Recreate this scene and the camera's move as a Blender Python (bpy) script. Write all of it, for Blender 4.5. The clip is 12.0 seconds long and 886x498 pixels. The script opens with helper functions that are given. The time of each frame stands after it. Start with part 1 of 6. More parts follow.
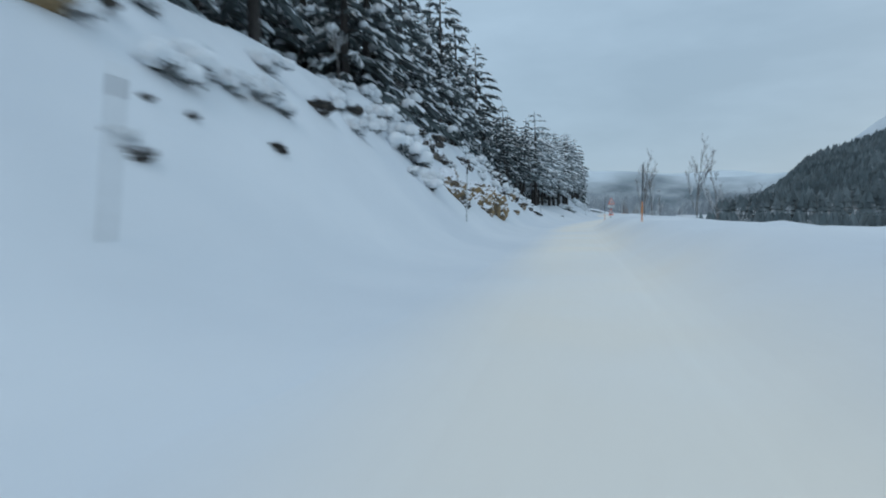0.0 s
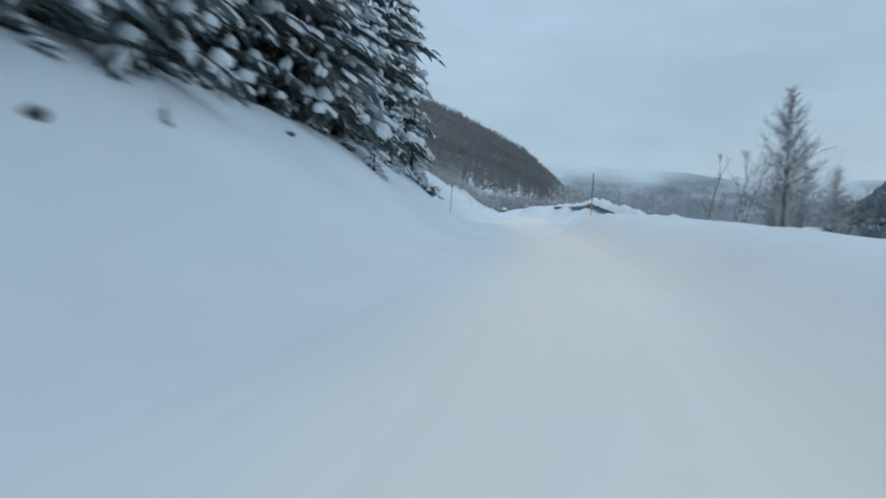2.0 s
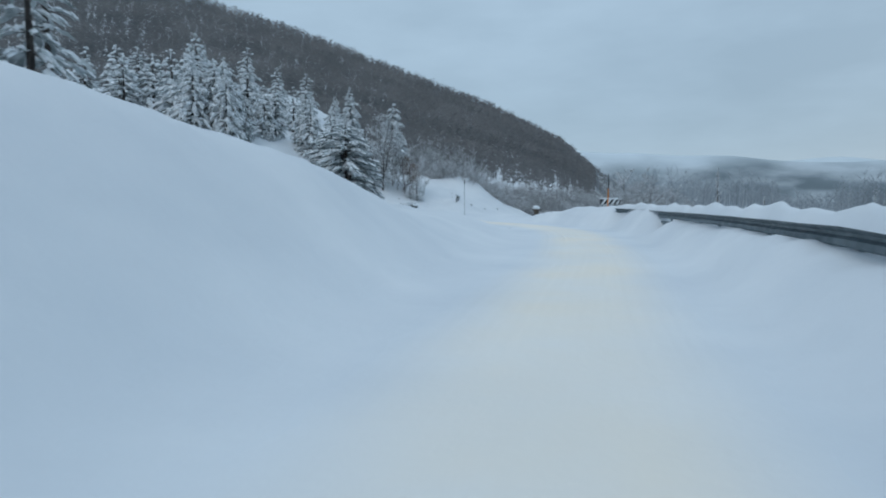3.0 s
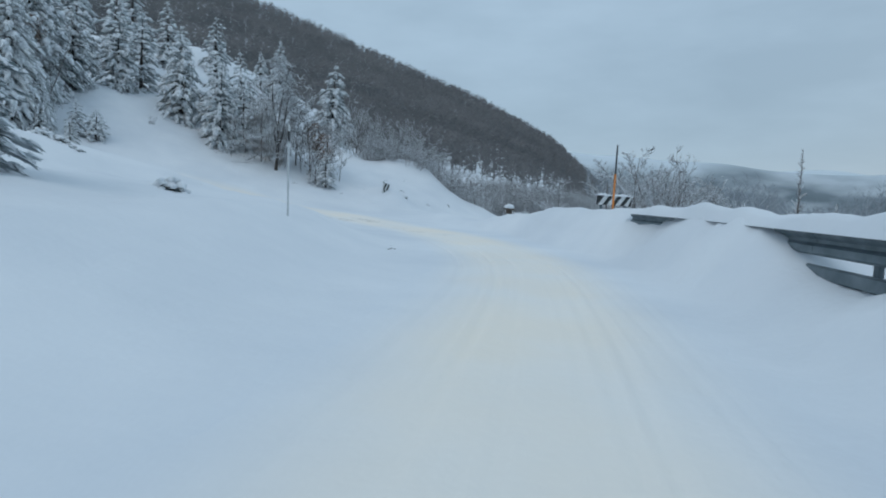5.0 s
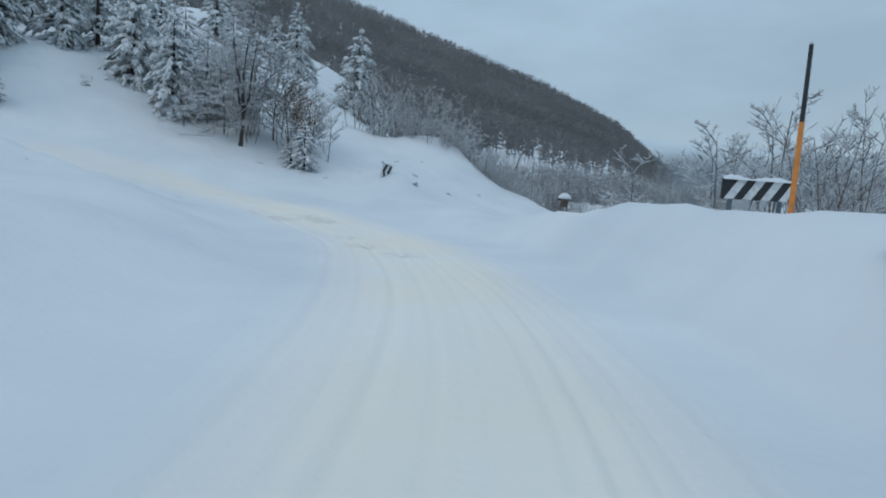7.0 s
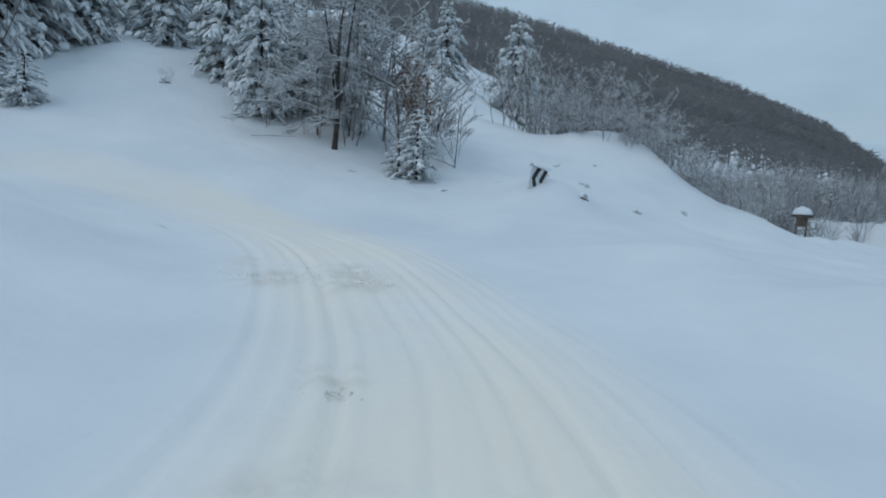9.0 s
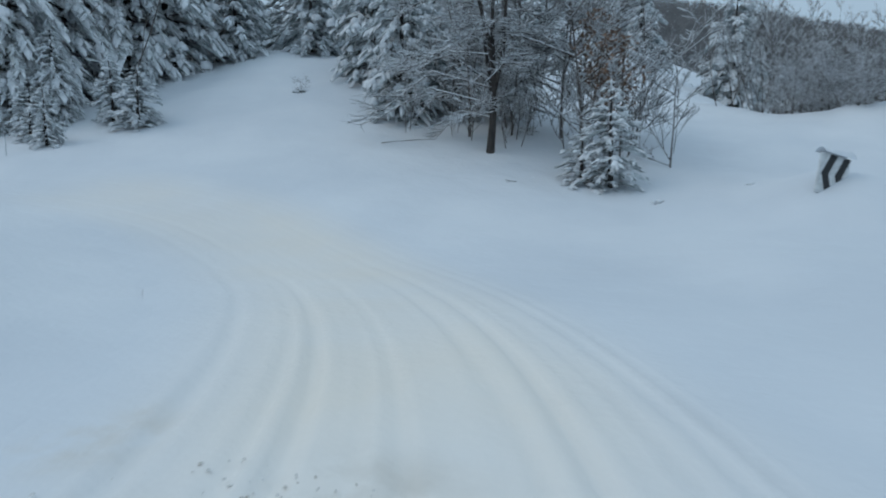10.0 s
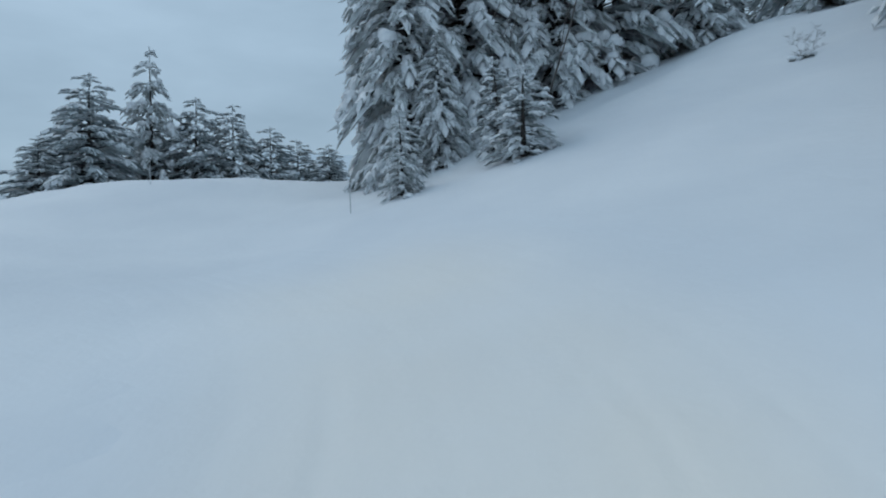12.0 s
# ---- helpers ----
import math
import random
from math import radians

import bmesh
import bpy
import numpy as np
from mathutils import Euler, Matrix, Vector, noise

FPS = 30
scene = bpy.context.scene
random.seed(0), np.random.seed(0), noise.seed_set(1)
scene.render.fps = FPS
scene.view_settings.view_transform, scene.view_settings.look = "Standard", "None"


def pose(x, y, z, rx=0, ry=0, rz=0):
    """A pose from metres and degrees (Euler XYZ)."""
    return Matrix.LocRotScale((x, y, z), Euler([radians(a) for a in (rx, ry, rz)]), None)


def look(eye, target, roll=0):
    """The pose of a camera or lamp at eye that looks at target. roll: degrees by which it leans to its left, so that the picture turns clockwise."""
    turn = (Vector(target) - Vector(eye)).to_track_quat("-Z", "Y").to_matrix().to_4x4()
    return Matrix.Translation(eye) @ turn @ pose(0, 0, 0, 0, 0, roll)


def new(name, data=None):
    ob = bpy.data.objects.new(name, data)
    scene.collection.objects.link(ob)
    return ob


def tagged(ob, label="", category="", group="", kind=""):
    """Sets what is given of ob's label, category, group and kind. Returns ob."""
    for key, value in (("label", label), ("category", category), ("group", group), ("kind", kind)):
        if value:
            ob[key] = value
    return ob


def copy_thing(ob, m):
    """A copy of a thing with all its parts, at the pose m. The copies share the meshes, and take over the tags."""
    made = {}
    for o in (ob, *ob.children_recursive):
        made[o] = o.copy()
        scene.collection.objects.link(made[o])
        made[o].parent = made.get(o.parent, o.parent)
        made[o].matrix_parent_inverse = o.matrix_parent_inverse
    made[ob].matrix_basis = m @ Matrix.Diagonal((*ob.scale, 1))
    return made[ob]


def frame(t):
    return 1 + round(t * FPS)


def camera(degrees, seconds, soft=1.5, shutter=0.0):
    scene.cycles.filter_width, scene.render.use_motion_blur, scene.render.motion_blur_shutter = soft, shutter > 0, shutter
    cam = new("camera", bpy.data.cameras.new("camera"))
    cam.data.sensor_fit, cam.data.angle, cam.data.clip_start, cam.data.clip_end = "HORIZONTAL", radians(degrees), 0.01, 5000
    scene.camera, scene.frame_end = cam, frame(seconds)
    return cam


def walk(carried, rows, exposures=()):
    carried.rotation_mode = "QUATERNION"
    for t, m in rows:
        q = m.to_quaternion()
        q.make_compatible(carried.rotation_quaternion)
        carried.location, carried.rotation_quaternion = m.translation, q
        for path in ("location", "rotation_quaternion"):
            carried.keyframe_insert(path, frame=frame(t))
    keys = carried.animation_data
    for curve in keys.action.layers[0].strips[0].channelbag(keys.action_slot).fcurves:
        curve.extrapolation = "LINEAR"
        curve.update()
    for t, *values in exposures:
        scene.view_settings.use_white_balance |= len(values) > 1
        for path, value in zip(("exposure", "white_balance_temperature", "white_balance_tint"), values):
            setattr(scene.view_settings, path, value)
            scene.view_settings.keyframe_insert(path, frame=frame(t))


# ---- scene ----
cam = camera(73.5, 12.0, soft=1.9, shutter=0.12)

# ---- the drive: seconds, x, y, z, yaw, pitch, roll ----
PATH = (
    (0.0, -45.20, 7.62, 0.52, -16.92, -3.55, 0.25),
    (0.1, -43.33, 10.88, 0.49, -16.09, -3.69, 0.89),
    (0.2, -41.45, 14.21, 0.50, -15.41, -4.01, 0.26),
    (0.3, -39.60, 17.55, 0.53, -15.18, -4.25, -0.33),
    (0.4, -37.81, 20.74, 0.48, -15.34, -4.11, -1.14),
    (0.5, -35.94, 23.96, 0.44, -15.79, -4.55, -1.18),
    (0.6, -33.97, 27.22, 0.49, -16.47, -4.70, -0.77),
    (0.7, -31.97, 30.30, 0.45, -17.23, -4.32, -0.63),
    (0.8, -29.87, 33.45, 0.50, -18.34, -4.32, -1.30),
    (0.9, -27.70, 36.60, 0.49, -19.28, -4.48, -0.94),
    (1.0, -25.51, 39.75, 0.46, -20.35, -4.22, -0.88),
    (1.1, -23.33, 42.83, 0.48, -21.34, -4.36, -0.43),
    (1.2, -21.06, 45.89, 0.49, -21.88, -4.33, 0.87),
    (1.3, -18.91, 48.95, 0.43, -21.93, -3.89, 1.49),
    (1.4, -16.72, 52.05, 0.49, -21.90, -3.62, 1.27),
    (1.5, -14.56, 55.11, 0.51, -21.55, -4.30, 2.00),
    (1.6, -12.46, 58.14, 0.56, -20.69, -4.98, 2.02),
    (1.7, -10.46, 61.29, 0.48, -19.29, -4.74, 2.05),
    (1.8, -8.53, 64.43, 0.42, -17.62, -4.22, 2.29),
    (1.9, -6.67, 67.50, 0.48, -15.59, -4.39, 1.36),
    (2.0, -4.94, 70.41, 0.47, -13.14, -3.96, 2.70),
    (2.1, -3.38, 73.93, 0.52, -10.88, -3.73, 1.91),
    (2.2, -1.81, 77.44, 0.57, -8.61, -3.51, 1.12),
    (2.3, -0.44, 80.82, 0.52, -7.34, -3.81, 0.67),
    (2.4, 0.50, 83.90, 0.81, -8.02, -4.17, 0.65),
    (2.5, 1.18, 86.06, 1.09, -8.70, -4.52, 0.63),
    (3.0, 2.75, 90.71, 1.24, -9.41, -4.52, 0.54),
    (3.2, 3.37, 92.53, 1.24, -9.81, -4.71, 0.77),
    (4.8, 8.44, 103.83, 1.14, -10.81, -4.52, 3.39),
    (5.0, 8.92, 105.05, 1.14, -10.67, -4.90, 3.16),
    (5.5, 9.95, 107.62, 1.16, -10.24, -4.73, 3.75),
    (6.0, 10.77, 109.86, 1.16, -9.00, -4.91, 3.46),
    (6.5, 11.60, 112.17, 1.14, -7.35, -5.55, 3.27),
    (7.0, 12.13, 113.87, 1.19, -4.87, -6.40, 3.46),
    (8.8, 12.53, 121.40, 1.15, 9.19, -6.72, 2.92),
    (9.0, 12.48, 122.38, 1.13, 11.56, -5.78, 2.28),
    (9.5, 11.92, 125.12, 1.08, 19.84, -5.17, 0.34),
    (9.8, 11.49, 126.53, 1.14, 25.78, -4.39, 0.22),
    (10.0, 11.11, 127.49, 1.14, 29.81, -4.52, -0.65),
    (10.5, 9.80, 129.69, 1.21, 41.11, -2.68, -0.48),
    (11.0, 8.52, 131.18, 1.26, 53.35, -1.74, -0.92),
    (11.5, 7.49, 132.04, 1.47, 64.45, -0.28, -1.14),
    (12.0, 6.34, 132.69, 1.58, 75.08, 0.13, -2.16),
)


def aim(x, y, z, yaw, pitch, roll):
    yw, pt = radians(yaw), radians(pitch)
    way = Vector((-math.sin(yw) * math.cos(pt), math.cos(yw) * math.cos(pt), math.sin(pt)))
    eye = Vector((x, y, z))
    return look(eye, eye + way, roll)


walk(cam, [(row[0], aim(*row[1:])) for row in PATH],
     [(0.0, 0.0), (0.7, 0.06), (1.5, 0.14), (2.4, 0.04), (5.0, -0.04), (9.0, -0.09), (12.0, -0.10)])

# ---- overcast winter sky ----
world = bpy.data.worlds.new("overcast_sky")
scene.world = world
world.use_nodes = True
wt = world.node_tree
wt.nodes.clear()
w_out = wt.nodes.new("ShaderNodeOutputWorld")
w_sky = wt.nodes.new("ShaderNodeTexSky")
w_sky.sky_type = "NISHITA"
w_sky.sun_disc = False
w_sky.sun_elevation = radians(14)
w_sky.sun_rotation = radians(80)
w_bg1 = wt.nodes.new("ShaderNodeBackground")
w_bg1.inputs["Strength"].default_value = 0.008
wt.links.new(w_sky.outputs["Color"], w_bg1.inputs["Color"])
w_geo = wt.nodes.new("ShaderNodeTexCoord")
w_map = wt.nodes.new("ShaderNodeMapping")
w_map.inputs["Scale"].default_value = (1.0, 1.0, 3.2)
wt.links.new(w_geo.outputs["Generated"], w_map.inputs["Vector"])
w_noise = wt.nodes.new("ShaderNodeTexNoise")
w_noise.inputs["Scale"].default_value = 2.3
w_noise.inputs["Detail"].default_value = 5.0
w_noise.inputs["Roughness"].default_value = 0.55
wt.links.new(w_map.outputs["Vector"], w_noise.inputs["Vector"])
w_ramp = wt.nodes.new("ShaderNodeValToRGB")
w_ramp.color_ramp.elements[0].position = 0.32
w_ramp.color_ramp.elements[0].color = (0.294, 0.411, 0.524, 1)
w_ramp.color_ramp.elements[1].position = 0.70
w_ramp.color_ramp.elements[1].color = (0.380, 0.519, 0.653, 1)
wt.links.new(w_noise.outputs["Fac"], w_ramp.inputs["Fac"])
w_bg2 = wt.nodes.new("ShaderNodeBackground")
w_bg2.inputs["Strength"].default_value = 1.01
w_sep = wt.nodes.new("ShaderNodeSeparateXYZ")
wt.links.new(w_geo.outputs["Generated"], w_sep.inputs[0])
w_up = wt.nodes.new("ShaderNodeMapRange")
w_up.inputs["From Min"].default_value, w_up.inputs["From Max"].default_value = 0.0, 1.0
w_up.inputs["To Min"].default_value, w_up.inputs["To Max"].default_value = 0.94, 1.30
wt.links.new(w_sep.outputs["Z"], w_up.inputs["Value"])
w_mul = wt.nodes.new("ShaderNodeVectorMath")
w_mul.operation = "SCALE"
wt.links.new(w_ramp.outputs["Color"], w_mul.inputs[0])
wt.links.new(w_up.outputs["Result"], w_mul.inputs["Scale"])
wt.links.new(w_mul.outputs["Vector"], w_bg2.inputs["Color"])
w_add = wt.nodes.new("ShaderNodeAddShader")
wt.links.new(w_bg1.outputs[0], w_add.inputs[0])
wt.links.new(w_bg2.outputs[0], w_add.inputs[1])
wt.links.new(w_add.outputs[0], w_out.inputs["Surface"])

sun_data = bpy.data.lights.new("sun", "SUN")
sun_data.energy = 0.5
sun_data.angle = radians(35)
sun_data.color = (1.0, 0.95, 0.88)
sun = new("sun", sun_data)
sun.matrix_world = look((0, 60, 60), (40, 100, 0))


# ---- materials ----
def material(name, rough=0.7, metal=0.0):
    m = bpy.data.materials.new(name)
    m.use_nodes = True
    b = m.node_tree.nodes["Principled BSDF"]
    b.inputs["Roughness"].default_value = rough
    b.inputs["Metallic"].default_value = metal
    return m, m.node_tree, b


def noise_mix(t, col_a, col_b, scale, lo=0.4, hi=0.6, detail=4.0, coord="Object", stretch=(1, 1, 1)):
    co = t.nodes.new("ShaderNodeTexCoord")
    mp = t.nodes.new("ShaderNodeMapping")
    mp.inputs["Scale"].default_value = stretch
    t.links.new(co.outputs[coord], mp.inputs["Vector"])
    n = t.nodes.new("ShaderNodeTexNoise")
    n.inputs["Scale"].default_value = scale
    n.inputs["Detail"].default_value = detail
    t.links.new(mp.outputs["Vector"], n.inputs["Vector"])
    r = t.nodes.new("ShaderNodeValToRGB")
    r.color_ramp.elements[0].position, r.color_ramp.elements[0].color = lo, (*col_a, 1)
    r.color_ramp.elements[1].position, r.color_ramp.elements[1].color = hi, (*col_b, 1)
    t.links.new(n.outputs["Fac"], r.inputs["Fac"])
    return r.outputs["Color"], mp.outputs["Vector"]


def add_bump(t, b, vector, scale, strength, distance=0.05, detail=6.0):
    n = t.nodes.new("ShaderNodeTexNoise")
    n.inputs["Scale"].default_value = scale
    n.inputs["Detail"].default_value = detail
    t.links.new(vector, n.inputs["Vector"])
    bp = t.nodes.new("ShaderNodeBump")
    bp.inputs["Strength"].default_value = strength
    bp.inputs["Distance"].default_value = distance
    t.links.new(n.outputs["Fac"], bp.inputs["Height"])
    if b.inputs["Normal"].is_linked:
        t.links.new(b.inputs["Normal"].links[0].from_socket, bp.inputs["Normal"])
    t.links.new(bp.outputs["Normal"], b.inputs["Normal"])


def island_tint(t, col, low=0.7, high=1.25):
    """Varies a colour from piece to piece of a joined mesh."""
    g = t.nodes.new("ShaderNodeNewGeometry")
    mr = t.nodes.new("ShaderNodeMapRange")
    mr.inputs["To Min"].default_value, mr.inputs["To Max"].default_value = low, high
    t.links.new(g.outputs["Random Per Island"], mr.inputs["Value"])
    mx = t.nodes.new("ShaderNodeVectorMath")
    mx.operation = "SCALE"
    t.links.new(col, mx.inputs[0])
    t.links.new(mr.outputs["Result"], mx.inputs["Scale"])
    return mx.outputs["Vector"]


def snow_cover(t, base, lo, hi, scale=3.0, snow=(0.82, 0.85, 0.9)):
    """Lays snow on what faces up."""
    g = t.nodes.new("ShaderNodeNewGeometry")
    sp = t.nodes.new("ShaderNodeSeparateXYZ")
    t.links.new(g.outputs["Normal"], sp.inputs[0])
    co = t.nodes.new("ShaderNodeTexCoord")
    n = t.nodes.new("ShaderNodeTexNoise")
    n.inputs["Scale"].default_value = scale
    n.inputs["Detail"].default_value = 5
    t.links.new(co.outputs["Object"], n.inputs["Vector"])
    ad = t.nodes.new("ShaderNodeMath")
    ad.operation = "MULTIPLY_ADD"
    ad.inputs[1].default_value = 0.9
    t.links.new(n.outputs["Fac"], ad.inputs[0])
    t.links.new(sp.outputs["Z"], ad.inputs[2])
    mr = t.nodes.new("ShaderNodeMapRange")
    mr.inputs["From Min"].default_value, mr.inputs["From Max"].default_value = lo, hi
    t.links.new(ad.outputs[0], mr.inputs["Value"])
    mx = t.nodes.new("ShaderNodeMix")
    mx.data_type = "RGBA"
    t.links.new(mr.outputs["Result"], mx.inputs["Factor"])
    t.links.new(base, mx.inputs["A"])
    mx.inputs["B"].default_value = (*snow, 1)
    return mx.outputs["Result"]


SNOW, t, b = material("snow", 0.75)
c, v = noise_mix(t, (0.70, 0.735, 0.775), (0.80, 0.825, 0.85), 0.35, 0.35, 0.7)
t.links.new(c, b.inputs["Base Color"])
add_bump(t, b, v, 0.9, 0.35, 0.25, 5)
add_bump(t, b, v, 14.0, 0.25, 0.02, 4)

# packed snow; its tan is mostly headlight glow put into the colour, partly grit
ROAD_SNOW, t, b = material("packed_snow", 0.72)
glow_tan, v = noise_mix(t, (0.93, 0.85, 0.74), (0.91, 0.87, 0.81), 0.55, 0.38, 0.68, 6)
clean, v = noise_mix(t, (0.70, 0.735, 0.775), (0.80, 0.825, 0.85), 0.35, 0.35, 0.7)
lane_glow = t.nodes.new("ShaderNodeAttribute")
lane_glow.attribute_name = "wear_and_glow"
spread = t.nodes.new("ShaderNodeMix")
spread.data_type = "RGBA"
t.links.new(lane_glow.outputs["Fac"], spread.inputs["Factor"])
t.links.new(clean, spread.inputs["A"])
t.links.new(glow_tan, spread.inputs["B"])
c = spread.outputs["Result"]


def stain(t, col, x, y, radius, dirt):
    """A blurred patch of dirty snow round one spot of the road."""
    co = t.nodes.new("ShaderNodeTexCoord")
    mp = t.nodes.new("ShaderNodeMapping")
    mp.inputs["Location"].default_value = (-x, -y, 0)
    t.links.new(co.outputs["Object"], mp.inputs["Vector"])
    ln = t.nodes.new("ShaderNodeVectorMath")
    ln.operation = "LENGTH"
    t.links.new(mp.outputs["Vector"], ln.inputs[0])
    near = t.nodes.new("ShaderNodeMapRange")
    near.interpolation_type = "SMOOTHSTEP"
    near.inputs["From Min"].default_value, near.inputs["From Max"].default_value = radius, radius * 0.1
    t.links.new(ln.outputs["Value"], near.inputs["Value"])
    n = t.nodes.new("ShaderNodeTexNoise")
    n.inputs["Scale"].default_value = 3.5
    n.inputs["Detail"].default_value = 6
    t.links.new(mp.outputs["Vector"], n.inputs["Vector"])
    r = t.nodes.new("ShaderNodeMapRange")
    r.inputs["From Min"].default_value, r.inputs["From Max"].default_value = 0.40, 0.66
    t.links.new(n.outputs["Fac"], r.inputs["Value"])
    mul = t.nodes.new("ShaderNodeMath")
    mul.operation = "MULTIPLY"
    t.links.new(near.outputs["Result"], mul.inputs[0])
    t.links.new(r.outputs["Result"], mul.inputs[1])
    mx = t.nodes.new("ShaderNodeMix")
    mx.data_type = "RGBA"
    t.links.new(mul.outputs[0], mx.inputs["Factor"])
    t.links.new(col, mx.inputs["A"])
    mx.inputs["B"].default_value = (*dirt, 1)
    return mx.outputs["Result"]


for sx, sy, sr in ((10.2, 128.4, 0.8), (9.3, 128.2, 0.7), (9.9, 129.0, 0.6), (11.6, 124.2, 0.5), (12.3, 123.2, 0.5), (8.6, 128.9, 0.5), (11.2, 125.6, 0.35)):
    c = stain(t, c, sx, sy, sr, (0.70, 0.655, 0.59))
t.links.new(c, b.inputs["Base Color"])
add_bump(t, b, v, 0.9, 0.30, 0.2, 5)
add_bump(t, b, v, 14.0, 0.3, 0.02, 4)

TREE_SNOW, t, b = material("snow_on_branches", 0.8)
c, v = noise_mix(t, (0.70, 0.745, 0.78), (0.88, 0.90, 0.92), 5.0, 0.3, 0.7)
t.links.new(island_tint(t, c, 0.82, 1.05), b.inputs["Base Color"])
add_bump(t, b, v, 25.0, 0.5, 0.03)

NEEDLES, t, b = material("conifer_needles", 0.75)
c, v = noise_mix(t, (0.035, 0.05, 0.05), (0.16, 0.19, 0.195), 1.6, 0.35, 0.7)
t.links.new(snow_cover(t, island_tint(t, c, 0.55, 1.4), 1.3, 1.9, 4.0, (0.6, 0.65, 0.68)), b.inputs["Base Color"])

FROSTED, t, b = material("frosted_needles", 0.8)
c, v = noise_mix(t, (0.22, 0.26, 0.265), (0.66, 0.705, 0.72), 1.8, 0.38, 0.60)
t.links.new(snow_cover(t, island_tint(t, c, 0.75, 1.15), 0.8, 1.35, 4.0, (0.78, 0.82, 0.85)), b.inputs["Base Color"])

RIMED, t, b = material("rimed_needles", 0.85)
c, v = noise_mix(t, (0.38, 0.42, 0.425), (0.76, 0.80, 0.815), 1.6, 0.36, 0.62)
t.links.new(snow_cover(t, island_tint(t, c, 0.78, 1.12), 0.7, 1.3, 4.0, (0.80, 0.84, 0.87)), b.inputs["Base Color"])

DUSTED, t, b = material("dusted_needles", 0.8)
c, v = noise_mix(t, (0.15, 0.19, 0.20), (0.50, 0.55, 0.57), 1.6, 0.36, 0.64)
t.links.new(snow_cover(t, island_tint(t, c, 0.7, 1.2), 0.75, 1.5, 4.0, (0.66, 0.71, 0.74)), b.inputs["Base Color"])

BARK, t, b = material("conifer_bark", 0.9)
c, v = noise_mix(t, (0.028, 0.024, 0.022), (0.085, 0.072, 0.064), 9.0, 0.35, 0.7, stretch=(3, 3, 0.6))
t.links.new(c, b.inputs["Base Color"])
add_bump(t, b, v, 14.0, 0.6, 0.03)

BARE_BARK, t, b = material("bare_bark", 0.9)
c, v = noise_mix(t, (0.07, 0.06, 0.055), (0.20, 0.18, 0.165), 5.0, 0.35, 0.7)
t.links.new(snow_cover(t, c, 0.75, 1.15, 5.0), b.inputs["Base Color"])

# bark slightly paled and cooled, some distance haze put into the colour
HILL_BARK, t, b = material("far_woodland", 0.95)
c, v = noise_mix(t, (0.145, 0.148, 0.153), (0.235, 0.23, 0.228), 0.02, 0.35, 0.65)
t.links.new(island_tint(t, c, 0.86, 1.14), b.inputs["Base Color"])

# fir green paled and blued, distance haze painted into the colour
HILL_FIR, t, b = material("far_conifers_hazed", 0.95)
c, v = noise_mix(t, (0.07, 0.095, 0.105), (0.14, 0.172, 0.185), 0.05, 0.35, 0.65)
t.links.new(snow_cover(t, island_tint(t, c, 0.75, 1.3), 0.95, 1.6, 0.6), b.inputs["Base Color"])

ROCK, t, b = material("ochre_rock", 0.9)
c, v = noise_mix(t, (0.04, 0.036, 0.032), (0.34, 0.235, 0.115), 2.6, 0.36, 0.66, 9)
t.links.new(snow_cover(t, c, 0.86, 1.06, 3.5), b.inputs["Base Color"])
add_bump(t, b, v, 4.0, 0.9, 0.12, 8)
add_bump(t, b, v, 18.0, 0.7, 0.03, 6)

DARK_ROCK, t, b = material("dark_rock", 0.9)
c, v = noise_mix(t, (0.02, 0.02, 0.022), (0.13, 0.105, 0.08), 2.2, 0.36, 0.7, 8)
t.links.new(snow_cover(t, c, 0.72, 0.95, 4.0), b.inputs["Base Color"])
add_bump(t, b, v, 5.0, 0.9, 0.1, 8)

DRY_LEAVES, t, b = material("withered_leaves", 0.85)
c, v = noise_mix(t, (0.10, 0.06, 0.04), (0.26, 0.17, 0.12), 5.0, 0.35, 0.65)
t.links.new(island_tint(t, c, 0.6, 1.5), b.inputs["Base Color"])

STEEL, t, b = material("weathered_galvanised_steel", 0.55, 0.35)
c, v = noise_mix(t, (0.10, 0.135, 0.155), (0.19, 0.23, 0.25), 4.0, 0.35, 0.7)
t.links.new(c, b.inputs["Base Color"])
add_bump(t, b, v, 30.0, 0.2, 0.005)


def painted(name, col, rough=0.5, wear_and_glow=0.75):
    m, tt, bb = material(name, rough)
    cc, vv = noise_mix(tt, tuple(k * wear_and_glow for k in col), col, 12.0, 0.3, 0.6)
    tt.links.new(cc, bb.inputs["Base Color"])
    add_bump(tt, bb, vv, 40.0, 0.15, 0.004)
    return m


SHRUB_TWIGS, t, b = material("frosted_twigs", 0.95)
c, v = noise_mix(t, (0.24, 0.245, 0.25), (0.58, 0.60, 0.62), 0.25, 0.35, 0.65)
t.links.new(island_tint(t, c, 0.6, 1.4), b.inputs["Base Color"])

# bark paled towards blue-grey: the valley's haze put into the colour
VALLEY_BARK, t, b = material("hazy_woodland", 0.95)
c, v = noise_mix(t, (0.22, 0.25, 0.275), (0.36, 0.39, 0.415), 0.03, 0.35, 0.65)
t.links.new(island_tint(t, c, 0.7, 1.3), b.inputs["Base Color"])

